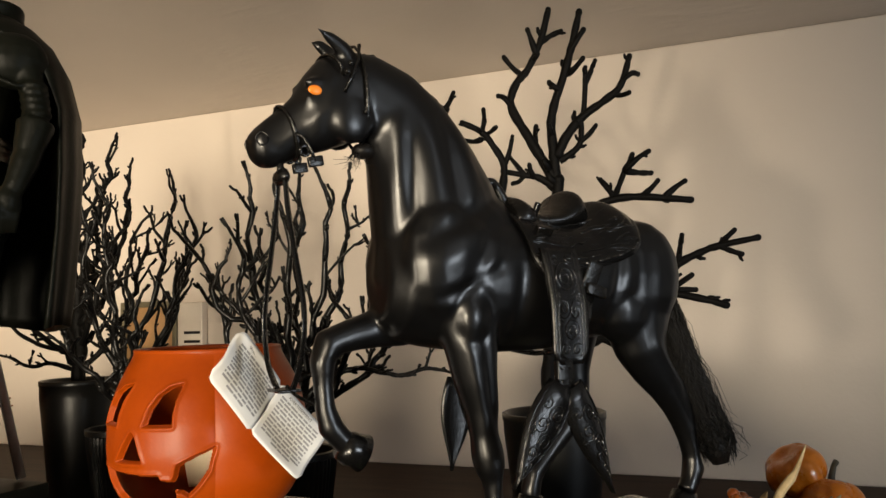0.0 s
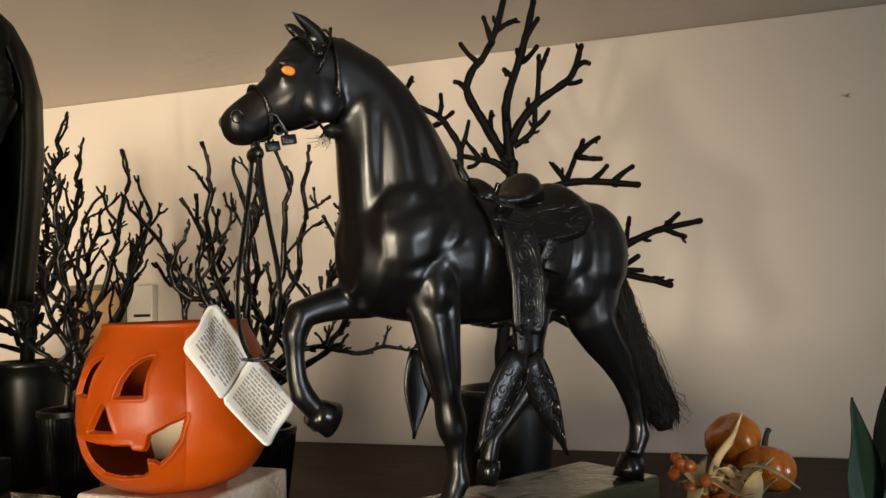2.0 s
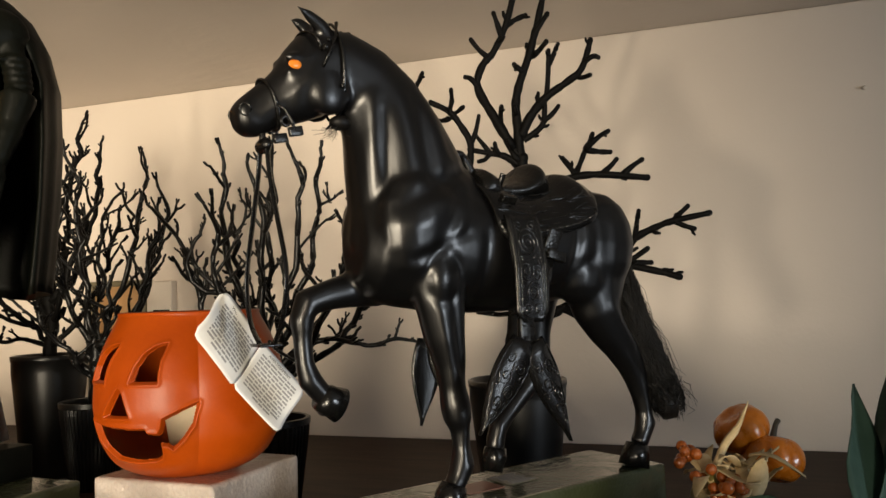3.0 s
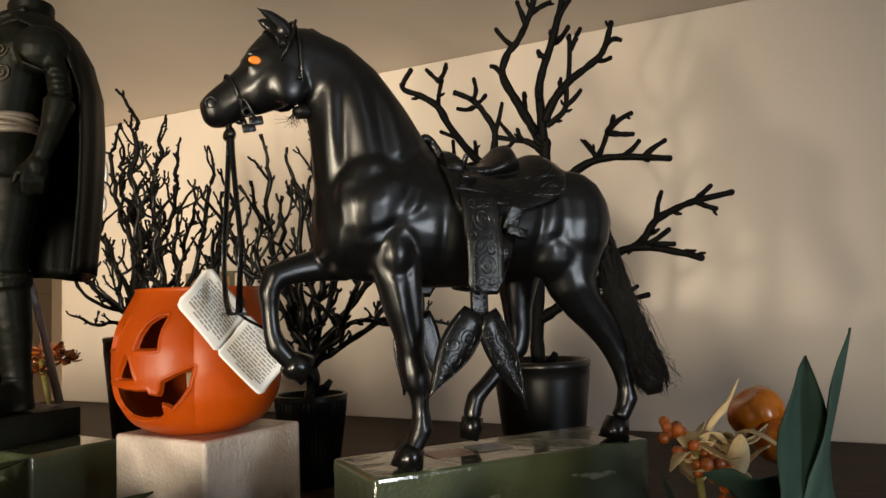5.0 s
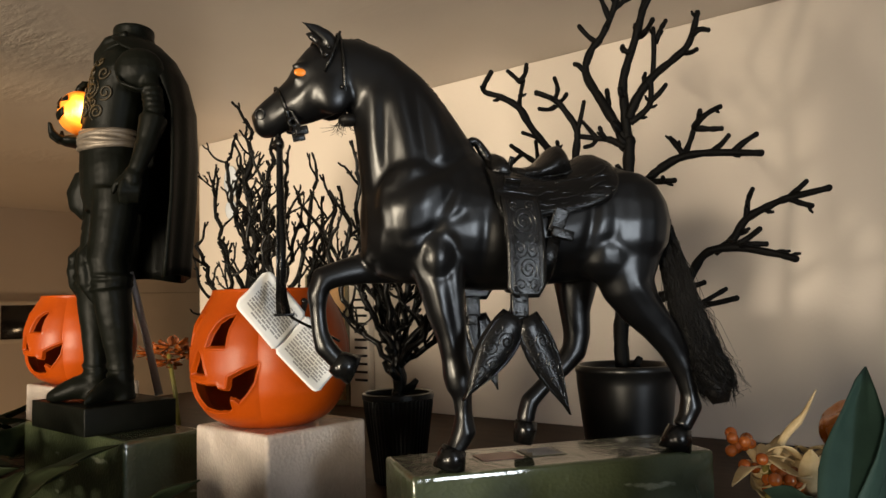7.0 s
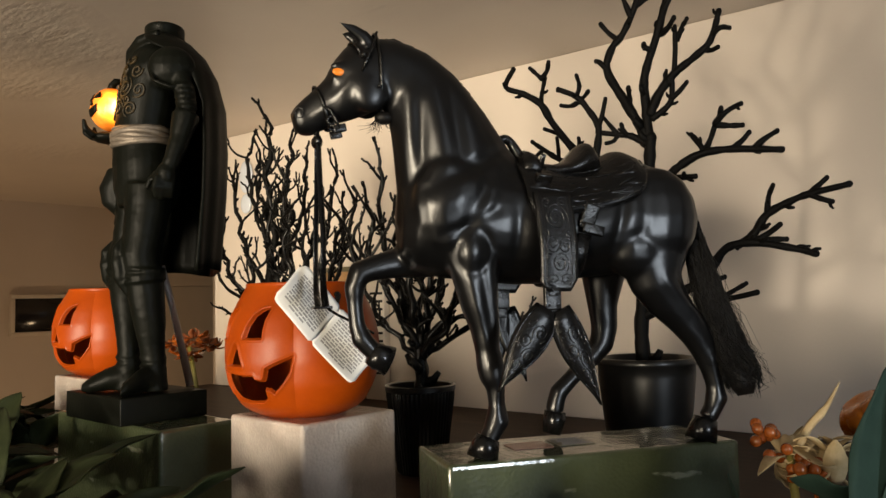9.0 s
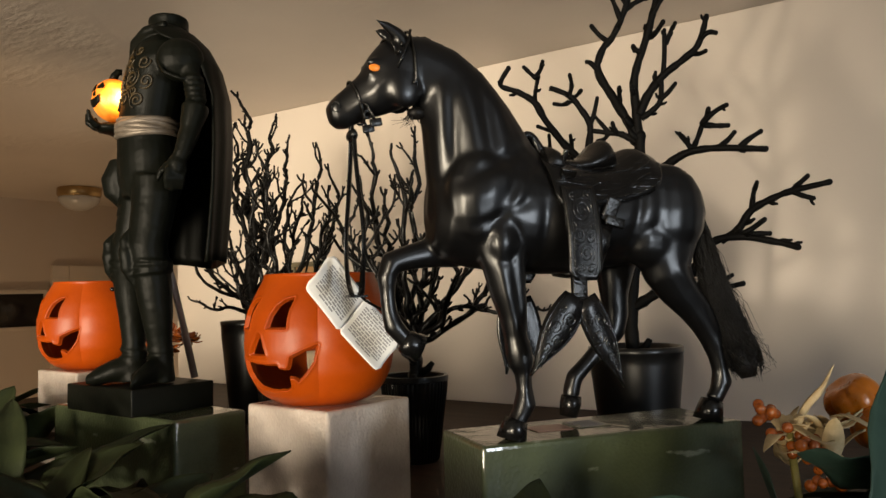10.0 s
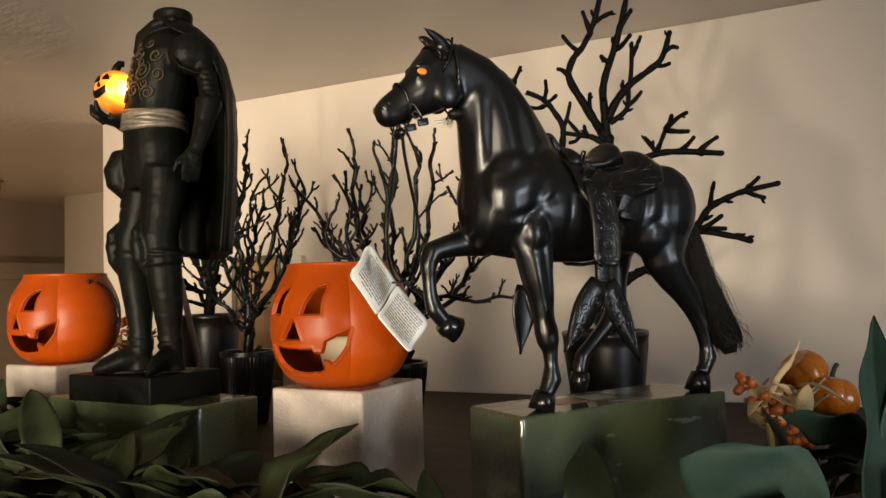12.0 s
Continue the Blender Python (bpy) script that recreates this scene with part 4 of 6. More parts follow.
def pail_mesh():
    """A jack-o'-lantern pail: ribbed shell, rolled rim, inner wall, sunk face facing +x."""
    NT, NZ = 720, 190
    prof = [(0.0, 0.030), (0.002, 0.040), (0.011, 0.0535), (0.028, 0.0635), (0.048, 0.0675), (0.066, 0.0668), (0.083, 0.0622), (0.096, 0.0553), (0.104, 0.0498), (0.108, 0.0475)]
    zs = np.linspace(0, 1, NZ) * PAIL_H
    rr = np.interp(zs, [p[0] for p in prof], [p[1] for p in prof])
    for _ in range(90):
        rr[1:-1] = (rr[:-2] + 2 * rr[1:-1] + rr[2:]) / 4
    th = np.linspace(-math.pi, math.pi, NT, endpoint=False)
    T, Z = np.meshgrid(th, zs)
    R = np.repeat(rr[:, None], NT, 1)
    lobes = np.abs(np.sin((T - radians(48)) * 2.0)) ** 0.8
    env = np.sin(np.pi * np.clip(Z / PAIL_H, 0, 1)) ** 0.6
    R = R - (1 - lobes) * 0.0062 * env
    # the face, in millimetres on the unrolled front
    U = np.degrees(T) * radians(1) * PAIL_R * 1000
    V = Z * 1000
    mm = radians(1) * PAIL_R * 1000
    face = []
    for c, k in ((-28.5, 1.25), (10, 1.0)):
        face.append([((c + x * k) * mm, y) for x, y in ((0, 66), (15.5, 66), (15.5, 73), (16.5, 80), (20, 90), (13, 88.5), (7, 84), (2.5, 76))])
    face.append([(x * mm, y) for x, y in ((-8, 45), (9.5, 45), (5, 60), (3, 62.5), (1, 60))])
    mouth = [(x * mm, y) for x, y in ((-25, 41), (-10, 38.5), (10, 37.5), (18, 37.5), (19, 34.5), (25.5, 34), (27, 37), (28.5, 43.5), (38, 48.5), (48, 52.5), (45, 39), (39, 30), (33, 24), (30, 27), (26.5, 27.5), (26, 19), (22, 17), (8, 16), (-7, 18), (-15, 24), (-21, 33))]
    face.append(mouth)
    deep = np.zeros(T.shape)
    for poly in face:
        sd = inside(U, V, poly)
        deep = np.maximum(deep, np.clip(0.5 - sd / 1.3, 0, 1))
        R = R + 0.0007 * np.exp(-((sd - 1.2) / 1.2) ** 2)
    Rin = R - 0.0032
    R = R - 0.0032 * deep 
    outer = np.stack([R * np.cos(T), R * np.sin(T), Z], -1)
    inner = np.stack([Rin * np.cos(T), Rin * np.sin(T), np.maximum(Z, 0.004)], -1)[::-1]
    gone = deep > 0.98

    def circle(r, z):
        return np.stack([r * np.cos(th), r * np.sin(th), np.full(NT, z)], -1)[None]
    rim = [circle(r, z) for r, z in ((0.0477, 0.1093), (0.0468, 0.1100), (0.0455, 0.1092))]
    grid = np.concatenate([circle(0.0001, 0.001), outer, *rim, inner, circle(0.0001, 0.005)])
    flags = np.concatenate([np.zeros((1, NT), bool), gone, np.zeros((3, NT), bool), gone[::-1], np.zeros((1, NT), bool)])
    n = len(grid)
    k = np.arange(NT)
    faces = []
    for i in range(n - 1):
        hole = flags[i] & flags[i + 1] & np.roll(flags[i], -1) & np.roll(flags[i + 1], -1)
        quads = np.stack([i * NT + k, i * NT + (k + 1) % NT, (i + 1) * NT + (k + 1) % NT, (i + 1) * NT + k], -1)
        faces.append(quads[~hole])
    me = bpy.data.meshes.new("pail_shell")
    me.from_pydata(grid.reshape(-1, 3).tolist(), [], np.concatenate(faces).tolist())
    me.materials.append(M_ORANGE)
    smooth(me)
    me.update()
    return me


PAIL = pail_mesh()


def pail(x, y, z, heading, label, strap):
    top = empty("pumpkin_pail", pose(x, y, z, 0, 0, heading), label, "pumpkin pail", "pumpkin pails")
    shell = new("shell", PAIL)
    shell.parent = top
    # a pale paper sticker on the inner wall, seen through the mouth
    bm = bmesh.new()
    low, high = [], []
    for i in range(9):
        h = 0.010 + 0.030 * i / 8
        r = float(np.interp(h, (0.002, 0.011, 0.028, 0.048), (0.040, 0.0535, 0.0635, 0.0675))) - 0.0095
        low.append([Vector((r * math.cos(radians(a)), r * math.sin(radians(a)), h)) for a in range(212, 245, 2)])
        high.append([Vector(((r - 0.0003) * math.cos(radians(a)), (r - 0.0003) * math.sin(radians(a)), h)) for a in range(212, 245, 2)])
    sheet(bm, low, high)
    part("sticker", bm, M_TOOTH, top, "pale paper sticker inside the pail")
    bm = bmesh.new()
    tube(bm, spline(strap, 6), 0.0016, 8, flat=1.5)
    part("strap_handle", bm, M_TACK, top, "thin black strap handle hanging down")
    for sgn in (1, -1):
        bm = bmesh.new()
        ball(bm, Vector((0.0535 * math.cos(radians(85 * sgn)), 0.0535 * math.sin(radians(85 * sgn)), 0.099)), 0.0028, seg=10)
        part("rivet", bm, M_TACK, top)
    return top


pail(-0.1015, 0.5375, FOAM_TOP - 0.001, -114, "orange plastic jack-o'-lantern pail on a white foam block", [(0.004, 0.0540, 0.099), (0.010, 0.0590, 0.092), (0.018, 0.0635, 0.080), (0.022, 0.0655, 0.066)])
pail(-0.517, 0.738, FOAM_TOP + 0.005, -112, "orange plastic jack-o'-lantern pail behind the headless statue", [(-0.004, 0.0540, 0.099), (-0.016, 0.0585, 0.091), (-0.026, 0.0610, 0.074), (-0.030, 0.0620, 0.056), (-0.024, 0.0650, 0.044)])


# ---- headless statue ----
SX, SY, PLINTH_TOP = -0.300, 0.575, 0.2795


def sp(s, lat, z):
    """Millimetres of the statue: backwards, towards its left side, absolute height."""
    z = z if z < 360 else 360 + (z - 360) * 0.955
    return Vector((s / 1000, -(14 + 1.4 * lat) / 1000, z / 1000 - BRICK_TOP))


def stack(bm, rows, seg=20):
    loft(bm, [(sp(s, lat, z), Vector((a / 1000, 0, 0)), Vector((0, 1.25 * b / 1000, 0))) for s, lat, z, a, b in rows], seg)


def statue():
    bm = bmesh.new()
    # trunk and neck collar
    stack(bm, [(-3, 0, 462, 26, 25), (-2, 0, 480, 31, 29), (-3, 0, 505, 31, 29), (-5, 0, 528, 29, 26), (-2, 0, 548, 30, 27), (2, 0, 575, 31, 31), (7, 0, 600, 30, 34), (10, 0, 616, 26, 31),
               (13, 0, 627, 20, 22), (14, 0, 634, 17, 18), (14, 0, 648, 18, 18)], 28)
    stack(bm, [(14, 0, 634, 20.5, 20), (14, 0, 641, 18.6, 18.6), (14, 0, 647, 19.4, 19.4), (14, 0, 650, 18.8, 18.8)], 28)
    tube(bm, [sp(12, 24, 634), sp(-6, 14, 629), sp(-16, 2, 620), (sp(-21, -4, 604))], [0.004, 0.006, 0.0065, 0.003], 12)
    # legs and boots: trousers above the knee, boot shafts that taper to the ankle
    stack(bm, [(1, 14, 482, 22, 18), (0, 16, 455, 20.5, 16), (-3, 17, 430, 19, 15), (-6, 18, 412, 18.5, 14.5), (-4, 18, 398, 17.5, 13.5), (-1, 18, 375, 17, 13.5), (2, 17, 348, 15, 12), (4, 15, 325, 12, 10), (6, 13, 306, 10.5, 9.5), (6, 13, 281, 13, 11)])
    stack(bm, [(-10, -10, 482, 21, 18), (-15, -12, 455, 18, 16), (-20, -14, 430, 16.5, 15), (-25, -16, 412, 16.5, 14.5), (-24, -15, 398, 16, 13.5), (-22, -11, 375, 16, 13.5), (-20, -8, 348, 14, 12), (-19, -5, 325, 11.5, 10), (-19, -4, 306, 10.5, 9.5), (-19, -4, 281, 13, 11)])
    leg_rows = (((14, 11, 289, 9, 13), (3, 16, 294, 13, 14), (-6, 23, 292, 11, 14), (-14, 29, 288, 8, 12), (-20, 34, 284, 4, 7)),
                ((-12, -4, 289, 9, 13), (-24, -5, 294, 13, 14), (-38, -6, 292, 11, 14), (-53, -7, 287, 8, 12), (-62, -8, 284, 4, 7)))
    for rows in leg_rows:
        loft(bm, [(sp(s, lat, z), Vector((0, 0, a / 1000)), Vector((0, b / 1000, 0))) for s, lat, z, a, b in rows], 18)
    # creases over the ankles and below the knees
    for s, lat, a, z0 in ((5, 13.5, 11.2, 300), (-19, -4, 11.2, 300), (-2, 18, 18.0, 386), (-24, -15, 16.8, 386)):
        for k in range(3):
            ring = [sp(s + a * math.cos(t), lat + 0.72 * a * math.sin(t), z0 + 6.0 * k + 2.0 * math.cos(t + k)) for t in (j * math.pi / 9 for j in range(19))]
            tube(bm, ring, 0.0017, 6)
    # boot laces
    for s, lat, sl in ((-5, 21, 1.4), (-34, -6, 0.1)):
        for k in range(5):
            c = (s - 3.2 * k, lat + 2.4 * k * sl * 0.5, 301 - 2.6 * k)
            tube(bm, [sp(c[0], c[1] - 7, c[2] - 4), sp(c[0] - 1, c[1], c[2] + 1), sp(c[0], c[1] + 7, c[2] - 4)], 0.0014, 6)
    # pelvic cloth, far coat skirt and knee plates
    loft(bm, [(sp(-26, -17, 505), Vector((0.016, 0, 0)), Vector((0, 0.016, 0))), (sp(-33, -18, 485), Vector((0.017, 0, 0)), Vector((0, 0.016, 0))), (sp(-34, -18, 468), Vector((0.013, 0, 0)), Vector((0, 0.014, 0))), (sp(-26, -17, 455), Vector((0.008, 0, 0)), Vector((0, 0.010, 0)))], 16)
    for s, lat in ((-23, 20), (-40, -17)):
        tube(bm, [sp(s + 6, lat, 372), sp(s + 1, lat, 390), sp(s - 1, lat, 406), sp(s - 2, lat, 418), sp(s + 2, lat, 430)], [0.002, 0.0075, 0.0082, 0.0060, 0.0006], 10)
    # arms
    # the near arm: shoulder plate with a rolled edge, ribbed upper arm, flared gauntlet and hand
    ball(bm, sp(24, 34, 594), (0.022, 0.015, 0.021))
    tube(bm, [sp(4, 39, 588), sp(10, 43, 577), sp(24, 45, 571), sp(40, 42, 578)], [0.0012, 0.0022, 0.0022, 0.0014], 8)
    ball(bm, sp(6, -32, 596), (0.018, 0.012, 0.020))
    tube(bm, [sp(31, 37, 588), sp(37, 40, 562), sp(37, 41, 542), sp(30, 44, 515), sp(23, 46, 494)], [0.0095, 0.0085, 0.0095, 0.0096, 0.0072], 14)
    for k in range(5):
        ring = [sp(35 + 0.6 * k + 8.8 * math.cos(a), 39 + 0.4 * k + 6.8 * math.sin(a), 574 - 5.4 * k) for a in (j * math.pi / 8 for j in range(17))]
        tube(bm, ring, 0.0017, 6)
    tube(bm, [sp(37, 41, 546), sp(35.5, 42, 538), sp(32, 43, 524)], [0.0130, 0.0120, 0.0100], 14)
    ball(bm, sp(20, 46, 486), (0.009, 0.008, 0.012))
    for k in range(4):
        tube(bm, [sp(13 + 4.4 * k, 49 - k, 484), sp(11 + 4.4 * k, 50 - k, 473), sp(11 + 4.4 * k, 47 - k, 463 - (k == 1) * 2)], [0.0036, 0.0034, 0.0022], 8)
    tube(bm, [sp(12, 44, 488), sp(6, 45, 480), sp(3, 44, 471)], [0.0036, 0.0034, 0.0022], 8)
    tube(bm, [sp(6, -33, 592), sp(0, -38, 560), sp(-12, -34, 536), sp(-30, -16, 533), sp(-38, -6, 535)], [0.010, 0.0095, 0.0095, 0.008, 0.0075], 12)
    ball(bm, sp(-40, -4, 534), (0.014, 0.013, 0.006))
    for k in range(4):
        a = radians(150 + 38 * k)
        tube(bm, [sp(-40 + 12 * math.cos(a), -4 + 12 * math.sin(a), 534), sp(-40 + 20 * math.cos(a), -4 + 19 * math.sin(a), 540), sp(-40 + 21.5 * math.cos(a), -4 + 21 * math.sin(a), 550)], [0.0042, 0.0038, 0.0022], 8)
    out = fused(bm, 0.0013, 5)
    out.normal_update()
    for v in out.verts:
        z = (v.co.z + BRICK_TOP) * 1000
        fold = noise.noise(Vector((v.co.x * 60, v.co.y * 60, z * 0.10))) + 0.6 * noise.noise(Vector((v.co.x * 130, v.co.y * 130, z * 0.22 + 9)))
        v.co += v.normal * fold * (0.00035 if z < 520 else 0.0002)
    # bronze scrolls on the waistcoat
    belly = [(528, -5, 29, 26), (548, -2, 30, 27), (575, 2, 31, 31), (600, 7, 30, 34), (616, 10, 26, 31)]

    def cloth(phi, z):
        c, a, b = (float(np.interp(z, [r[0] for r in belly], [r[k] for r in belly])) for k in (1, 2, 3))
        return sp(c + (a + 0.4) * math.cos(radians(phi)), 0.893 * (b + 0.4) * math.sin(radians(phi)), z)
    for phi, z, w, h, turns, sense in ((118, 556, 15, 8, 1.8, 1), (148, 560, 14, 9, 1.8, -1), (176, 556, 12, 8, 1.6, 1), (106, 574, 13, 8, 1.6, -1), (134, 578, 15, 10, 2.0, 1), (164, 578, 14, 9, 1.8, -1), (116, 593, 12, 7, 1.5, 1),
                                       (150, 596, 14, 8, 1.7, 1), (176, 594, 10, 7, 1.4, -1), (132, 606, 10, 5, 1.3, -1), (162, 608, 9, 5, 1.3, 1), (192, 574, 10, 8, 1.5, 1), (126, 566, 7, 5, 1.2, -1), (156, 569, 7, 5, 1.2, 1), (142, 587, 7, 5, 1.2, -1)):
        n = int(14 * turns)
        pts = [cloth(phi + w * (1 - 0.85 * k / n) * math.cos(sense * 2 * math.pi * turns * k / n + phi), z + h * (1 - 0.85 * k / n) * math.sin(sense * 2 * math.pi * turns * k / n + phi)) for k in range(n + 1)]
        tube(out, pts, [0.0012 * (0.5 + 0.5 * math.sin(math.pi * (k + 1) / (n + 2))) for k in range(n + 1)], 6, 2)
    # thigh plates in bands
    for k in range(5):
        z = 462 - 11 * k
        stack_ring = [(-15 - 1.5 * k, -14 - 0.6 * k, z + 4, 18.6 - 0.8 * k, 16.4 - 0.6 * k), (-15.4 - 1.5 * k, -14.2 - 0.6 * k, z - 4, 19.4 - 0.8 * k, 17.2 - 0.6 * k), (-15.4 - 1.5 * k, -14.2 - 0.6 * k, z - 6, 18.6 - 0.8 * k, 17.4 - 0.6 * k)]
        stack(out, stack_ring, 22)
    # sash in wrapped bands
    for k in range(6):
        swell = 1.1 * math.sin(2.1 * k + 0.6)
        tube(out, [sp(-4.5 + (28.6 + swell) * math.cos(a), (23.2 + 0.7 * swell) * math.sin(a), 524.5 + 3.0 * k + 1.8 * math.sin(a * 2 + 1.4 * k)) for a in (j * math.pi / 18 for j in range(37))], 0.0030, 8, 1)
    # cape hanging behind, open towards the front
    low, high = [], []
    rows = [(636, 18.5, 18.5), (628, 29, 26), (614, 41, 34), (592, 51, 40), (560, 58, 43), (515, 59, 44), (470, 57, 44), (430, 54, 44), (394, 51, 43)]
    edge = [128, 112, 84, 62, 54, 54, 54, 56, 58]
    fine = [(z, a, b) for z, a, b in zip(np.interp(np.linspace(0, 8, 25), range(9), [r[0] for r in rows]), np.interp(np.linspace(0, 8, 25), range(9), [r[1] for r in rows]), np.interp(np.linspace(0, 8, 25), range(9), [r[2] for r in rows]))]
    for i, (z, a, b) in enumerate(fine):
        g = i / 24
        rl, rh = [], []
        for j in range(41):
            start = np.interp(i, np.linspace(0, 24, 9), edge)
            phi = radians(start - (start + 120) * j / 40)
            boxy = 1 - 0.22 * min(1.0, 3 * g)
            wave = 1 + 0.045 * g * math.sin(phi * 7 + 0.6) + 0.02 * g * math.sin(phi * 15)
            for lst, off in ((rl, 0.0), (rh, 2.2)):
                lst.append(sp(11 + (a * wave + off) * math.copysign(abs(math.cos(phi)) ** boxy, math.cos(phi)), (b * wave + off) * math.copysign(abs(math.sin(phi)) ** boxy, math.sin(phi)), z + 3 * math.sin(phi * 3) * g))
        low.append(rl)
        high.append(rh)
    sheet(out, low, high)
    # sword blade hanging behind the legs
    tube(out, [sp(11, -2, 402), sp(18, -3, 372), sp(28, -5, 325), sp(37, -7, 281)], [0.0030, 0.0034, 0.0036, 0.0038], 8, 3, flat=0.4, side=(0.95, 0.3, 0.1))
    # plinth
    add_box(out, (0.116, 0.086, PLINTH_TOP - BRICK_TOP), pose(0, 0, 0, 0, 0, -37) @ Matrix.Translation((-0.311 - SX, 0.567 - SY, 0)) @ pose(0, 0, (PLINTH_TOP - BRICK_TOP) / 2, 0, 0, -20.5), 0.0014)
    ob = part("headless_statue", out, [M_STATUE, M_SASH, M_BRONZE, M_SILVER])
    ob.matrix_basis = pose(SX, SY, BRICK_TOP, 0, 0, 37)
    return tagged(ob, "black resin headless cloaked statue with silver sash on plinth", "statue")


statue()


def lit_lantern():
    m = pose(SX, SY, BRICK_TOP, 0, 0, 37) @ Matrix.Translation(sp(-38, -15, 567))
    top = empty("lit_pumpkin_lantern", m, "small glowing orange pumpkin lantern in the statue's hand", "lantern")
    bm = bmesh.new()
    rings = []
    n = 48
    for i in range(19):
        a = -math.pi / 2 + math.pi * i / 18
        rings.append([Vector((0.0200 * math.cos(a) * (1 - 0.05 * abs(math.sin(4 * p)) ** 4) * math.cos(p), 0.0200 * math.cos(a) * (1 - 0.05 * abs(math.sin(4 * p)) ** 4) * math.sin(p), 0.0215 * math.sin(a))) for p in (2 * math.pi * k / n for k in range(n))])
    vs = [[bm.verts.new(p) for p in r] for r in rings[1:-1]]
    for a, b in zip(vs, vs[1:]):
        for k in range(n):
            bm.faces.new((a[k], a[(k + 1) % n], b[(k + 1) % n], b[k]))
    bm.faces.new(vs[0]), bm.faces.new(vs[-1])
    part("glowing_shell", bm, M_GLOW, top, "glowing orange shell")
    bm = bmesh.new()
    tube(bm, [(0, 0, 0.020), (0.001, 0, 0.025), (0.004, 0, 0.029), (0.008, 0, 0.029)], [0.005, 0.004, 0.0036, 0.003], 10)
    part("stalk", bm, M_STATUE, top)
    for name, lo, hi, z0, z1 in (("eye_patch", 224, 246, 0.008, 0.015), ("eye_patch", 186, 212, 0.007, 0.014), ("nose_patch", 210, 220, 0.001, 0.006), ("mouth_patch", 166, 236, -0.009, -0.002)):
        bm = bmesh.new()
        low, high = [], []
        for i in range(5):
            rl, rh = [], []
            for j in range(9):
                f = j / 8
                a = radians(lo + (hi - lo) * f)
                curve = (0.004 * (2 * f - 1) ** 2) if name == "mouth_patch" else 0.0
                z = z0 + (z1 - z0) * i / 4 * (1 - 0.6 * abs(2 * f - 1) * (name != "mouth_patch")) + curve
                r = 0.0198 * math.sqrt(max(0.05, 1 - (z / 0.0215) ** 2))
                rl.append(Vector((r * math.cos(a), r * math.sin(a), z)))
                rh.append(Vector(((r + 0.0012) * math.cos(a), (r + 0.0012) * math.sin(a), z)))
            low.append(rl)
            high.append(rh)
        sheet(bm, low, high)
        part(name, bm, M_STATUE, top)
    light = bpy.data.lights.new("lantern_bulb", "POINT")
    light.energy, light.color, light.shadow_soft_size = 0.06, (1.0, 0.5, 0.14), 0.02
    ob = new("lantern_bulb", light)
    ob.matrix_basis = m @ Matrix.Translation((0.004, -0.028, 0.004))
    return top


lit_lantern()


# ---- bare black trees in pots ----
def pot(top, h, r1, r0, ribs):
    """A pot, its rim h above its foot, with vertical ribs when asked."""
    bm = bmesh.new()
    n = 96
    prof = [(r0 * 0.94, 0.0), (r0, 0.003), (r0 + (r1 - r0) * 0.45, h * 0.42), (r1 * 0.995, h * 0.86), (r1, h - 0.008), (r1 + 0.001, h - 0.007), (r1 + 0.001, h - 0.001), (r1 - 0.001, h), (r1 - 0.004, h - 0.001), (r1 - 0.005, h - 0.014), (r1 - 0.0052, h - 0.016)]
    rows = []
    for i, (r, z) in enumerate(prof):
        rows.append([bm.verts.new(((r - (0.0012 * (k % 2) if ribs and 0 < i < 5 else 0)) * math.cos(2 * math.pi * k / n), (r - (0.0012 * (k % 2) if ribs and 0 < i < 5 else 0)) * math.sin(2 * math.pi * k / n), z)) for k in range(n)])
    for a, b in zip(rows, rows[1:]):
        for k in range(n):
            bm.faces.new((a[k], a[(k + 1) % n], b[(k + 1) % n], b[k]))
    bm.faces.new(rows[0])
    part("pot", bm, M_POT, top, "ribbed black pot" if ribs else "smooth glossy black pot", flat=ribs)
    bm = bmesh.new()
    loft(bm, [((0, 0, h - 0.030), (r1 - 0.006, 0, 0), (0, r1 - 0.006, 0)), ((0, 0, h - 0.014), (r1 - 0.005, 0, 0), (0, r1 - 0.005, 0)), ((0, 0, h - 0.011), (r1 * 0.5, 0, 0), (0, r1 * 0.5, 0))], 40)
    part("soil", bm, M_SOIL, top)


def knobby(bm, pts, r0, r1, rnd, step=5, stubs=0.0):
    line = spline(pts, step)
    n = len(line)
    radii = [(r0 + (r1 - r0) * i / (n - 1)) * rnd.uniform(0.88, 1.15) for i in range(n)]
    tube(bm, line, radii, 7)
    ball(bm, line[-1], r1 * 1.08, seg=6)
    for i in range(2, n - 1):
        if rnd.random() < stubs:
            d = (line[i + 1] - line[i - 1]).normalized()
            s = d.cross(Vector((rnd.uniform(-1, 1), rnd.uniform(-1, 1), rnd.uniform(-1, 1)))).normalized()
            tube(bm, [line[i], line[i] + s * radii[i] * 1.6 + d * radii[i], line[i] + s * radii[i] * 2.2 + d * radii[i] * 2], [radii[i] * 0.75, radii[i] * 0.6, radii[i] * 0.35], 6)


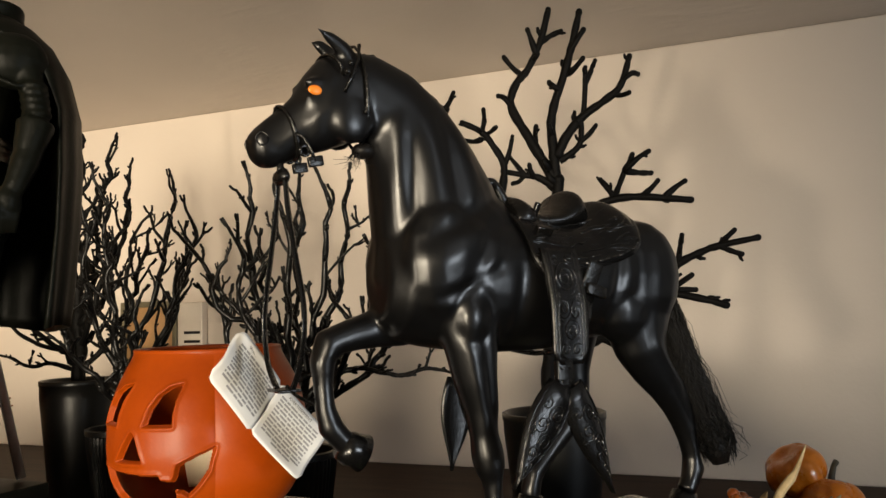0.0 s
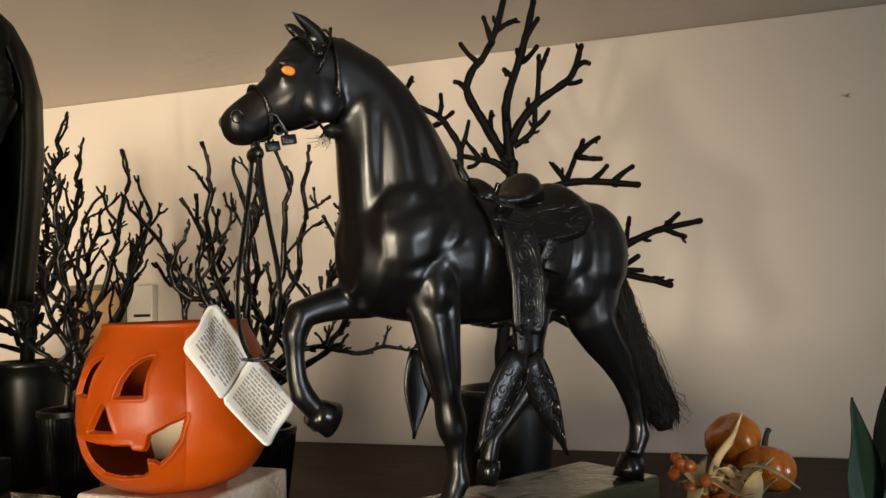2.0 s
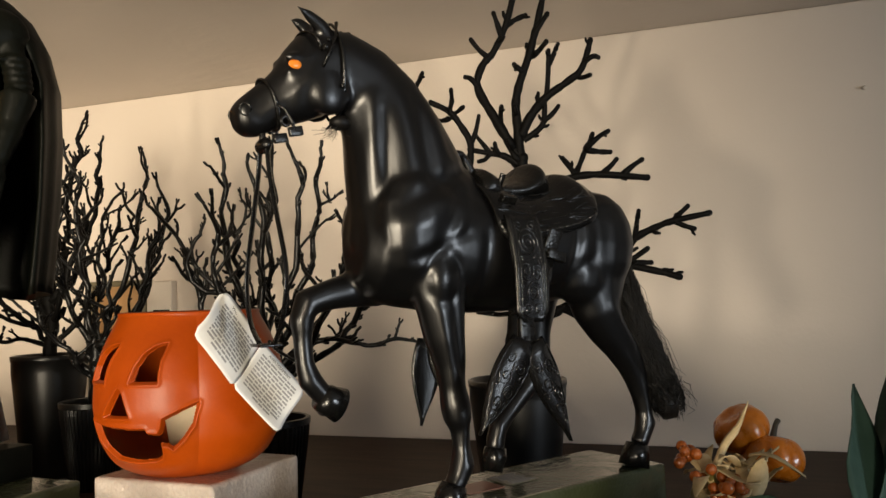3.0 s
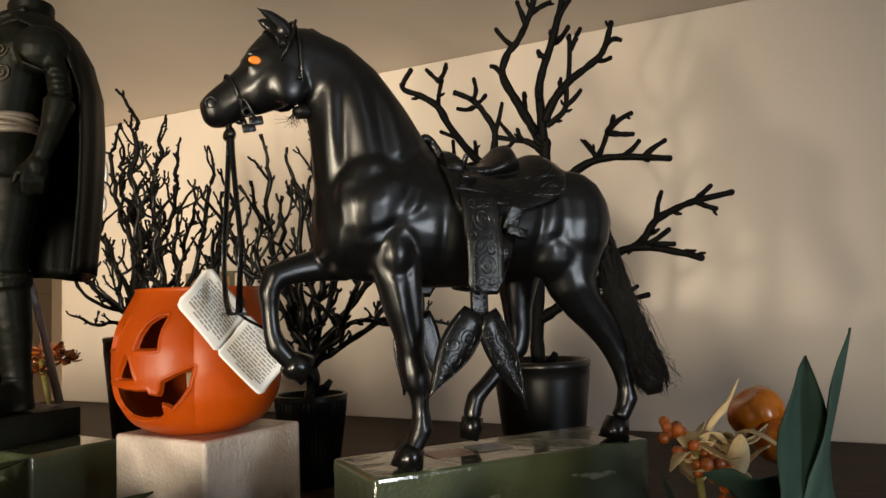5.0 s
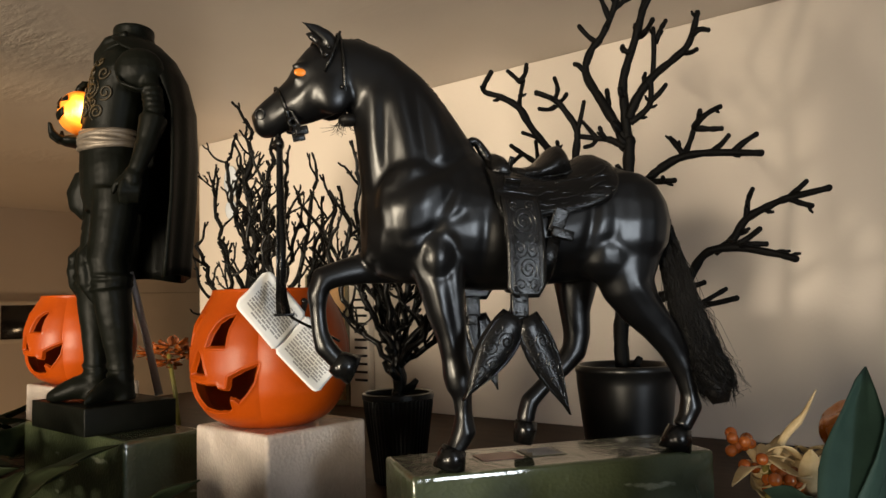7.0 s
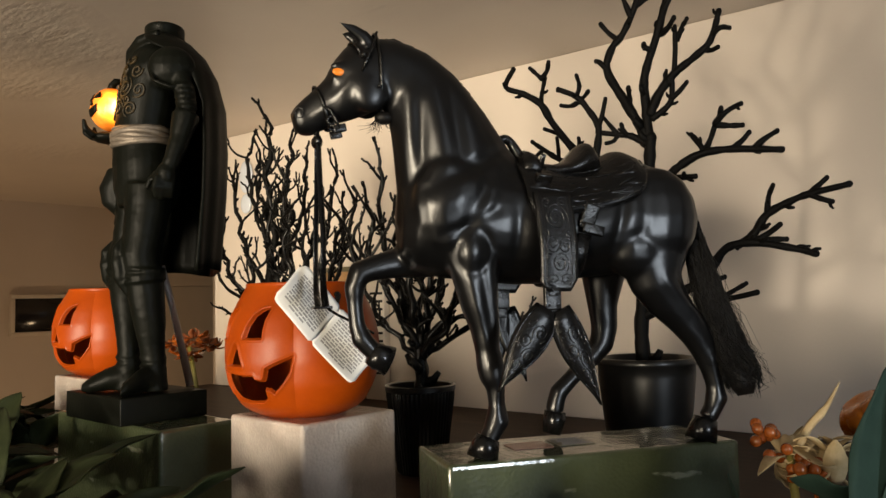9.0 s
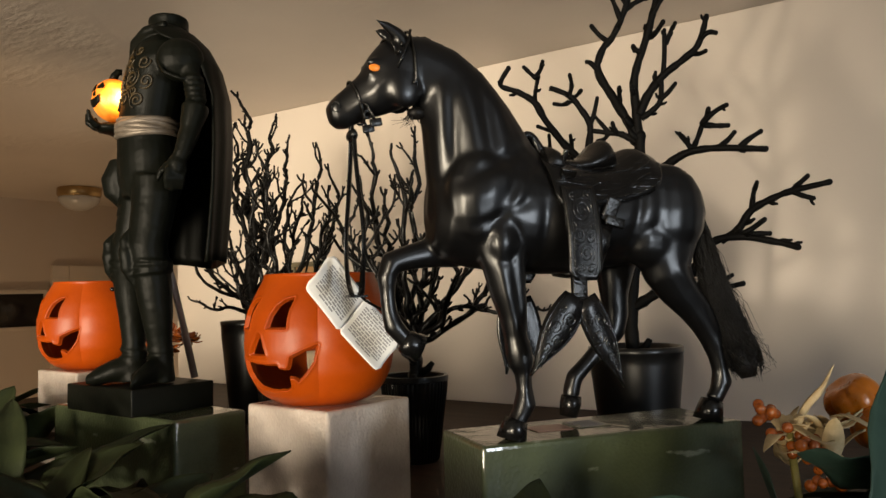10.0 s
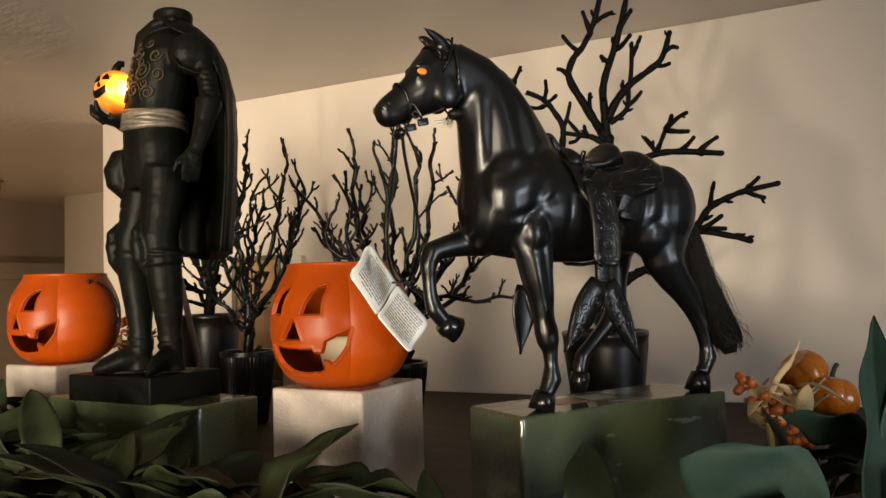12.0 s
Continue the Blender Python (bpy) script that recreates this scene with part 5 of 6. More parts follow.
def big_tree():
    """The plain black tree: a few stout forks with antler-like ends, all near one upright plane."""
    top = empty("bare_tree", pose(0.147, 0.808, SHELF), "matt black artificial bare tree in a smooth black pot", "artificial tree", "bare trees")
    pot(top, 0.136, 0.0505, 0.038, False)
    rnd = random.Random(11)

    def q(x, z, deep=0.0):
        return Vector((0.020 + 0.99 * x / 1000 + 0.14 * deep / 1000, -0.14 * x / 1000 + 0.99 * deep / 1000, z / 1000 - SHELF))

    bm = bmesh.new()
    knobby(bm, [q(-22, 270), q(-24, 310), q(-22, 345), q(-14, 422), q(-9, 490), q(-6, 528)], 0.0082, 0.0066, rnd, stubs=0.1)
    part("trunk", bm, M_BRANCH, top)

    def limb(pts, r0, r1, deep, twigs=()):
        bm = bmesh.new()
        n = len(pts)
        p3 = [q(x, z, deep * i / (n - 1)) for i, (x, z) in enumerate(pts)]
        knobby(bm, p3, r0, r1, rnd, stubs=0.16)
        for a, b in twigs:
            i = min(range(n), key=lambda k: abs(pts[k][0] - a[0]) + abs(pts[k][1] - a[1]))
            d0 = deep * i / (n - 1)
            mid = ((a[0] + b[0]) / 2 + rnd.uniform(-2, 2), (a[1] + b[1]) / 2 + rnd.uniform(-2, 2))
            knobby(bm, [q(*a, d0), q(*mid, d0 + rnd.uniform(-6, 6)), q(*b, d0 + rnd.uniform(-10, 10))], r1 * 1.05, r1 * 0.8, rnd, 3, 0.1)
        return part("limb", bm, M_BRANCH, top)

    limb([(-7, 524), (-10, 560), (-10, 597), (4, 638), (14, 672), (22, 704)], 0.0058, 0.0034, 4, [((4, 638), (24, 652)), ((10, 660), (26, 684)), ((-1, 622), (-12, 634))])
    limb([(-6, 552), (4, 572), (22, 592), (44, 606), (60, 619), (70, 648)], 0.0052, 0.0030, -8, [((22, 592), (26, 640)), ((26, 626), (36, 650)), ((52, 612), (68, 610)), ((62, 624), (78, 632))])
    limb([(-8, 526), (-20, 548), (-34, 574), (-52, 610), (-46, 634), (-34, 648), (-20, 676), (-10, 712)], 0.0056, 0.0032, 10, [((-52, 610), (-66, 624)), ((-38, 642), (-58, 664)), ((-20, 676), (2, 690)), ((-28, 566), (-26, 584)), ((-24, 664), (-32, 690))])
    limb([(-14, 420), (0, 462), (12, 485), (30, 498), (48, 505), (75, 506), (122, 500)], 0.0058, 0.0032, -4, [((48, 505), (60, 533)), ((60, 533), (85, 553)), ((60, 533), (86, 530)), ((75, 506), (92, 522)), ((96, 503), (118, 520)), ((48, 508), (36, 526)), ((60, 533), (68, 548))])
    limb([(-20, 338), (0, 350), (19, 362), (46, 378), (66, 405), (92, 410), (130, 402), (148, 396)], 0.0062, 0.0032, -14, [((92, 410), (118, 426)), ((92, 410), (122, 412)), ((19, 366), (64, 377))])
    limb([(74, 407), (92, 418), (106, 437), (126, 447), (144, 453), (179, 459)], 0.0046, 0.0030, -18, [((106, 437), (112, 466)), ((144, 453), (160, 468)), ((144, 453), (164, 444)), ((96, 424), (104, 426))])
    limb([(8, 360), (30, 366), (58, 355), (95, 361)], 0.0040, 0.0028, -18, [((58, 355), (84, 370))])
    limb([(-18, 452), (-43, 484), (-81, 516), (-108, 553), (-119, 575), (-137, 588), (-155, 597), (-142, 613)], 0.0052, 0.0028, -48, [((-119, 575), (-117, 606)), ((-117, 603), (-130, 617)), ((-117, 604), (-106, 619)), ((-94, 533), (-118, 548)), ((-81, 516), (-84, 536))])
    limb([(-49, 489), (-64, 508), (-60, 544), (-71, 567), (-81, 580), (-100, 590)], 0.0044, 0.0028, -22, [((-60, 544), (-50, 574)), ((-81, 580), (-77, 601)), ((-81, 578), (-65, 582)), ((-81, 572), (-98, 572))])
    limb([(-10, 522), (-26, 532), (-40, 535), (-62, 540)], 0.0042, 0.0028, -6, [((-40, 535), (-54, 554)), ((-40, 535), (-52, 526)), ((-30, 532), (-34, 544))])
    limb([(-4, 548), (10, 556), (18, 566), (20, 590)], 0.0040, 0.0028, -4, [((18, 566), (34, 582))])
    limb([(-84, 512), (-106, 514), (-130, 530), (-146, 542)], 0.0036, 0.0026, 10, [((-130, 530), (-146, 524)), ((-112, 516), (-110, 540))])
    limb([(-10, 480), (4, 485), (22, 482), (40, 481)], 0.0038, 0.0028, -8, [((22, 482), (30, 484))])
    return top


big_tree()


def wild_tree(x, y, rim, r1, ribs, seed, label, mat, trunk, limbs, extra=(), twig=0.030, bare=0.0):
    """A wiry tree: a kinked trunk, limbs given by their course, and twigs that fork off them at random."""
    top = empty("bare_tree", pose(x, y, SHELF), label, "artificial tree", "bare trees")
    pot(top, rim - SHELF, r1, r1 * 0.72, ribs)
    rnd = random.Random(seed)
    z0 = rim - SHELF - 0.012

    def kinked(pts, wobble):
        """Points along a course, shaken a little."""
        line = spline(pts, 3)
        return [line[0]] + [p + Vector((rnd.uniform(-wobble, wobble), rnd.uniform(-wobble, wobble), rnd.uniform(-wobble, wobble) * 0.6)) for p in line[1:]]

    def grow(bm, p, d, length, r, level):
        pts, q, dirn = [p], p.copy(), d.normalized()
        for i in range(4):
            dirn = (dirn + Vector((rnd.uniform(-0.36, 0.36), rnd.uniform(-0.36, 0.36), rnd.uniform(0.0, 0.42)))).normalized()
            q = q + dirn * length / 4
            pts.append(q.copy())
        knobby(bm, pts, r, r * 0.74, rnd, 3, 0.16)
        for k in range(2):
            # the end parts into two short prongs
            side = dirn.cross(Vector((rnd.uniform(-1, 1), rnd.uniform(-1, 1), 0.2))).normalized()
            knobby(bm, [q, q + dirn * length * 0.10 + side * length * 0.07, q + dirn * length * 0.24 + side * length * 0.10], r * 0.74, r * 0.6, rnd, 2)
        if level:
            for k in range(2):
                i = rnd.randint(1, 3)
                turn = Vector((rnd.uniform(-1, 1), rnd.uniform(-1, 1), rnd.uniform(-0.1, 0.7))).normalized()
                grow(bm, pts[i], dirn * 0.5 + turn * 0.9, length * rnd.uniform(0.45, 0.7), r * 0.8, level - 1)

    def dressed(name, course, r0, r1, dense):
        bm = bmesh.new()
        line = kinked([Vector((a, b, z0 + c)) for a, b, c in course], 0.0052)
        knobby(bm, line, r0, r1, rnd, 2, 0.34)
        n = len(line)
        for i in range(max(1, int(n * bare)), n):
            d = (line[i] - line[i - 1]).normalized()
            for k in range(dense):
                if rnd.random() < 0.54:
                    turn = Vector((rnd.uniform(-1, 1), rnd.uniform(-1, 1), rnd.uniform(0.0, 0.6))).normalized()
                    grow(bm, line[i], d * 0.2 + turn, twig * rnd.uniform(0.5, 1.45), r1 * rnd.uniform(0.62, 0.90), 1 if rnd.random() < 0.40 else 0)
        grow(bm, line[-1], line[-1] - line[-2], twig, r1 * 0.85, 0)
        part(name, bm, mat, top)

    bm = bmesh.new()
    knobby(bm, kinked([Vector((a, b, z0 + c)) for a, b, c in trunk], 0.0015), 0.0088, 0.0072, rnd, 3, 0.2)
    part("trunk", bm, mat, top)
    for course, r0, dense in limbs:
        dressed("limb", course, r0, 0.0028, dense)
    for course in extra:
        bm = bmesh.new()
        line = kinked([Vector((a, b, z0 + c)) for a, b, c in course], 0.0012)
        knobby(bm, line, 0.0034, 0.0020, rnd, 3, 0.10)
        for i in range(3, len(line), 3):
            d = (line[i] - line[i - 1]).normalized()
            grow(bm, line[i], d + Vector((0, rnd.uniform(-0.5, 0.5), rnd.choice((-0.5, 0.9)))), 0.018, 0.0018, 0)
        part("limb", bm, mat, top)
    return top


def lyre(a, start, out, height, depth=0.75):
    """A limb that leaves the trunk at a low height, swings out at angle a and turns upwards."""
    c, n = math.cos(radians(a)), math.sin(radians(a)) * depth
    return [(0.0, 0.0, start), (c * out * 0.35, n * out * 0.35, start + height * 0.20), (c * out * 0.78, n * out * 0.78, start + height * 0.48), (c * out * 0.98, n * out * 0.98, start + height * 0.76), (c * out * 1.06, n * out * 1.06, start + height)]


# tall tree with a leader that outgrows its side limbs
wild_tree(-0.468, 1.030, 0.322, 0.047, False, 4, "tall matt black bare tree in smooth black pot", M_BRANCH,
          [(0, 0, -0.01), (0.002, 0, 0.05), (-0.002, 0, 0.10)],
          [([(-0.002, 0, 0.09), (0.004, 0.004, 0.16), (-0.006, 0, 0.23), (0.002, -0.004, 0.30), (0.004, 0, 0.35)], 0.0078, 1), (lyre(175, 0.06, 0.070, 0.19), 0.0046, 1), (lyre(10, 0.07, 0.060, 0.20), 0.0046, 1), (lyre(215, 0.03, 0.085, 0.13), 0.0042, 1),
           (lyre(320, 0.05, 0.085, 0.15), 0.0042, 1), (lyre(90, 0.08, 0.060, 0.18), 0.0040, 1), (lyre(250, 0.13, 0.050, 0.16), 0.0042, 1), (lyre(150, 0.17, 0.038, 0.12), 0.0040, 1), (lyre(20, 0.18, 0.036, 0.13), 0.0040, 1), (lyre(345, 0.02, 0.095, 0.16), 0.0042, 1)],
          ([(0, 0, 0.020), (-0.030, -0.010, 0.034), (-0.060, -0.012, 0.030), (-0.092, -0.010, 0.044)], [(0, 0, 0.045), (-0.045, -0.01, 0.058), (-0.085, -0.012, 0.082), (-0.10, -0.01, 0.12)]), twig=0.034, bare=0.2)
wild_tree(-0.372, 0.956, 0.268, 0.040, True, 21, "dense glittery black bare tree in ribbed black pot", M_GLITTER,
          [(0, 0, -0.01), (0.003, 0, 0.04), (0.004, 0, 0.08)],
          [(lyre(190, 0.06, 0.048, 0.21), 0.0042, 1), (lyre(5, 0.07, 0.058, 0.22), 0.0042, 1), (lyre(270, 0.07, 0.040, 0.17), 0.0040, 1), (lyre(335, 0.05, 0.095, 0.17), 0.0040, 1), (lyre(100, 0.06, 0.050, 0.19), 0.0038, 1), (lyre(230, 0.04, 0.075, 0.12), 0.0036, 1), (lyre(20, 0.05, 0.085, 0.21), 0.0038, 1), (lyre(150, 0.07, 0.03, 0.23), 0.0038, 1), (lyre(300, 0.03, 0.07, 0.11), 0.0036, 1)],
          twig=0.036, bare=0.3)
wild_tree(-0.114, 0.812, 0.262, 0.0405, True, 9, "glittery black bare tree in a ribbed black pot", M_GLITTER,
          [(0, 0, -0.01), (0.002, 0, 0.03), (0.0, 0, 0.062)],
          [(lyre(182, 0.05, 0.046, 0.22), 0.0046, 1), (lyre(350, 0.05, 0.088, 0.16), 0.0046, 1), (lyre(265, 0.05, 0.030, 0.20), 0.0044, 1), (lyre(20, 0.06, 0.052, 0.21), 0.0042, 1), (lyre(95, 0.06, 0.040, 0.22), 0.0040, 1), (lyre(320, 0.04, 0.085, 0.10), 0.0040, 1), (lyre(130, 0.05, 0.070, 0.16), 0.0038, 1), (lyre(5, 0.04, 0.105, 0.12), 0.0040, 1), (lyre(215, 0.05, 0.060, 0.17), 0.0040, 1), (lyre(340, 0.07, 0.040, 0.20), 0.0040, 1), (lyre(175, 0.04, 0.075, 0.12), 0.0038, 1)],
          ([(0, 0, 0.050), (0.030, 0.002, 0.077), (0.058, 0.000, 0.092), (0.085, -0.002, 0.088), (0.111, 0.000, 0.084), (0.132, 0.004, 0.090), (0.152, 0.008, 0.088)],
           [(-0.002, 0, 0.100), (-0.032, 0, 0.126), (-0.050, 0, 0.144), (-0.075, 0, 0.170), (-0.099, 0, 0.206), (-0.126, 0.002, 0.238)], [(-0.050, 0, 0.144), (-0.072, -0.008, 0.150), (-0.084, -0.010, 0.178), (-0.070, -0.012, 0.206)]), twig=0.032, bare=0.25)


# ---- gourds, berries and husks ----
def gourd(x, y, z, r, tilt, label, stalk):
    top = empty("gourd", pose(x, y, z, *tilt), label, "gourd", "gourds")
    bm = bmesh.new()
    n, m = 64, 24
    rows = []
    for i in range(1, m):
        a = -math.pi / 2 + math.pi * i / m
        row = []
        for k in range(n):
            p = 2 * math.pi * k / n
            rib = 1 - 0.10 * (1 - abs(math.sin(p * 3.5)) ** 0.6)
            rr = r * math.cos(a) ** 0.85 * rib
            zz = r * 0.78 * math.sin(a) * (1 - 0.28 * math.exp(-(math.cos(a) / 0.35) ** 2))
            row.append(bm.verts.new((rr * math.cos(p), rr * math.sin(p), zz)))
        rows.append(row)
    for a, b in zip(rows, rows[1:]):
        for k in range(n):
            bm.faces.new((a[k], a[(k + 1) % n], b[(k + 1) % n], b[k]))
    bm.faces.new(rows[0]), bm.faces.new(rows[-1])
    part("flesh", bm, M_GOURD, top)
    if stalk:
        bm = bmesh.new()
        tube(bm, [(0, 0, r * 0.5), (0.001, 0.0005, r * 0.85), (0.004, 0.001, r * 1.15), (0.007, 0.001, r * 1.3)], [0.0036, 0.0028, 0.0022, 0.0026], 8)
        part("stalk", bm, M_GOURDSTEM, top)
    return top


gourd(0.341, 0.708, 0.255, 0.0255, (10, -35, 0), "round orange ornamental gourd leaning on another", False)
gourd(0.362, 0.692, 0.231, 0.0275, (-8, 18, 30), "ribbed orange mini gourd with a dark curved stalk", True)


def berry_spray():
    top = empty("berry_spray", pose(0.272, 0.585, SHELF), "rust orange berry clusters with dry pale husks", "berry spray")
    rnd = random.Random(3)
    centres = [(-0.016, -0.002, 0.096), (0.010, -0.016, 0.072), (0.022, -0.022, 0.052), (0.004, -0.008, 0.080)]
    for cx, cy, cz in centres:
        for k in range(9):
            bm = bmesh.new()
            d = Vector((rnd.uniform(-1, 1), rnd.uniform(-1, 1), rnd.uniform(-1, 1)))
            p = Vector((cx, cy, cz)) + d * 0.011
            ball(bm, p, rnd.uniform(0.0038, 0.0048), seg=12)
            part("berry", bm, M_BERRY, top)
    for k in range(34):
        bm = bmesh.new()
        a = rnd.uniform(0, 2 * math.pi)
        root = Vector((rnd.uniform(-0.008, 0.030), rnd.uniform(-0.014, 0.012), rnd.uniform(0.068, 0.094)))
        ln = rnd.uniform(0.018, 0.040)
        d = Vector((math.cos(a), math.sin(a) * 0.6, rnd.uniform(-0.25, 0.6))).normalized()
        side = d.cross(Vector((0, 0, 1))).normalized()
        low, high = [], []
        for i in range(7):
            g = i / 6
            w = (0.0048 + 0.0026 * (k % 3 == 0)) * math.sin(math.pi * min(1, 0.15 + g * 0.85)) + 0.0004
            c = root + d * ln * g + Vector((0, 0, 0.008 * math.sin(g * 3 + k))) 
            low.append([c - side * w, c - Vector((0, 0, 0.0015)), c + side * w])
            high.append([c - side * w + Vector((0, 0, 0.0005)), c - Vector((0, 0, 0.0009)), c + side * w + Vector((0, 0, 0.0005))])
        sheet(bm, low, high)
        part("husk", bm, M_HUSK, top)
    bm = bmesh.new()
    tube(bm, spline([(0.004, 0, 0.085), (0.014, 0.004, 0.104), (0.026, 0.006, 0.118), (0.036, 0.010, 0.136)], 4), [0.0030] * 8 + [0.002, 0.0016, 0.0012, 0.0008, 0.0004], 6, flat=0.5)
    part("husk", bm, M_HUSK, top, "long dry twisted husk tip")
    bm = bmesh.new()
    tube(bm, [(0.006, -0.006, 0.0), (0.004, -0.008, 0.04), (0.0, -0.004, 0.085)], 0.003, 8)
    part("stem", bm, M_STEM, top)
    return top


berry_spray()


def rust_spray():
    """A clump of dry rust-orange petals on a stalk, standing behind the statue."""
    top = empty("dried_flower_spray", pose(-0.610, 1.003, SHELF) @ Matrix.Diagonal((1.5, 1.5, 0.95, 1)), "clump of dry rust-orange artificial flowers on a stalk", "dried flowers")
    rnd = random.Random(17)
    bm = bmesh.new()
    tube(bm, [(0.01, 0.006, 0.0), (0.006, 0.004, 0.07), (0, 0, 0.140)], 0.0026, 8)
    part("stalk", bm, M_STEM, top)
    for cx, cz, r in ((-0.018, 0.142, 0.016), (0.006, 0.150, 0.017), (0.026, 0.140, 0.014), (-0.002, 0.128, 0.015)):
        for k in range(22):
            d = Vector((rnd.uniform(-1, 1), rnd.uniform(-1, 1), rnd.uniform(-0.6, 1))).normalized()
            side = d.cross(Vector((rnd.uniform(-1, 1), rnd.uniform(-1, 1), 1))).normalized()
            nrm = d.cross(side)
            c = Vector((cx, rnd.uniform(-0.006, 0.006), cz)) + d * 0.004
            low, high = [], []
            for i in range(5):
                g = i / 4
                w = 0.0042 * math.sin(math.pi * (0.12 + 0.8 * g))
                p = c + d * r * g + nrm * 0.003 * math.sin(g * 3)
                low.append([p - side * w, p - nrm * 0.001, p + side * w])
                high.append([p - side * w + nrm * 0.0005, p - nrm * 0.0005, p + side * w + nrm * 0.0005])
            bm = bmesh.new()
            sheet(bm, low, high)
            part("petal", bm, M_BERRY if k % 3 else M_RUST, top)
    return top


rust_spray()


# ---- leafy garland ----
def leaf_mesh(name, length, width, droop, fold, tipness, mat):
    """A leaf along +x with a raised midrib, drooping tip and a little thickness."""
    bm = bmesh.new()
    low, high = [], []
    for i in range(15):
        g = i / 14
        w = width * (math.sin(math.pi * g ** tipness) ** 0.75) + 0.0004
        rl, rh = [], []
        for j in range(9):
            f = j / 4 - 1
            z = -droop * g * g + fold * w * (abs(f) ** 1.3) + 0.14 * w * math.sin(g * 13 + f * 3) * abs(f) + 0.0016 * math.sin(g * 5)
            p = Vector((length * (g - 0.12 * droop / length * g * g), w * f, z))
            rl.append(p)
            rh.append(p + Vector((0, 0, 0.0006 + 0.0006 * (j == 4))))
        low.append(rl)
        high.append(rh)
    sheet(bm, low, high)
    bmesh.ops.recalc_face_normals(bm, faces=bm.faces)
    me = bpy.data.meshes.new(name)
    bm.to_mesh(me)
    bm.free()
    smooth(me)
    me.materials.append(mat)
    return me


LONG = [leaf_mesh("long_leaf", 0.108, 0.0145, d, f, 0.85, M_LEAF) for d, f in ((0.060, 0.28), (0.030, 0.4), (0.085, 0.22))]
OVAL = [leaf_mesh("oval_leaf", 0.075, 0.021, d, f, 0.75, M_LEAF) for d, f in ((0.015, 0.4), (0.034, 0.3))]
ROUND = leaf_mesh("round_leaf", 0.078, 0.034, 0.005, 0.06, 0.80, M_LEAF_BLUE)
BLADE = leaf_mesh("blade_leaf", 0.135, 0.014, 0.006, 0.35, 0.80, M_LEAF_BLUE)


BLADE_WIDE = leaf_mesh("blade_leaf", 0.135, 0.019, 0.004, 0.2, 0.85, M_LEAF_BLUE)


def put_leaf(parent, me, root, tip_dir, roll=0.0, size=1.0):
    d = Vector(tip_dir).normalized()
    ob = new("leaf", me)
    ob.parent = parent
    turn = d.to_track_quat("X", "Z").to_matrix().to_4x4()
    ob.matrix_basis = Matrix.Translation(root) @ turn @ pose(0, 0, 0, roll, 0, 0) @ Matrix.Scale(size, 4)
    return ob


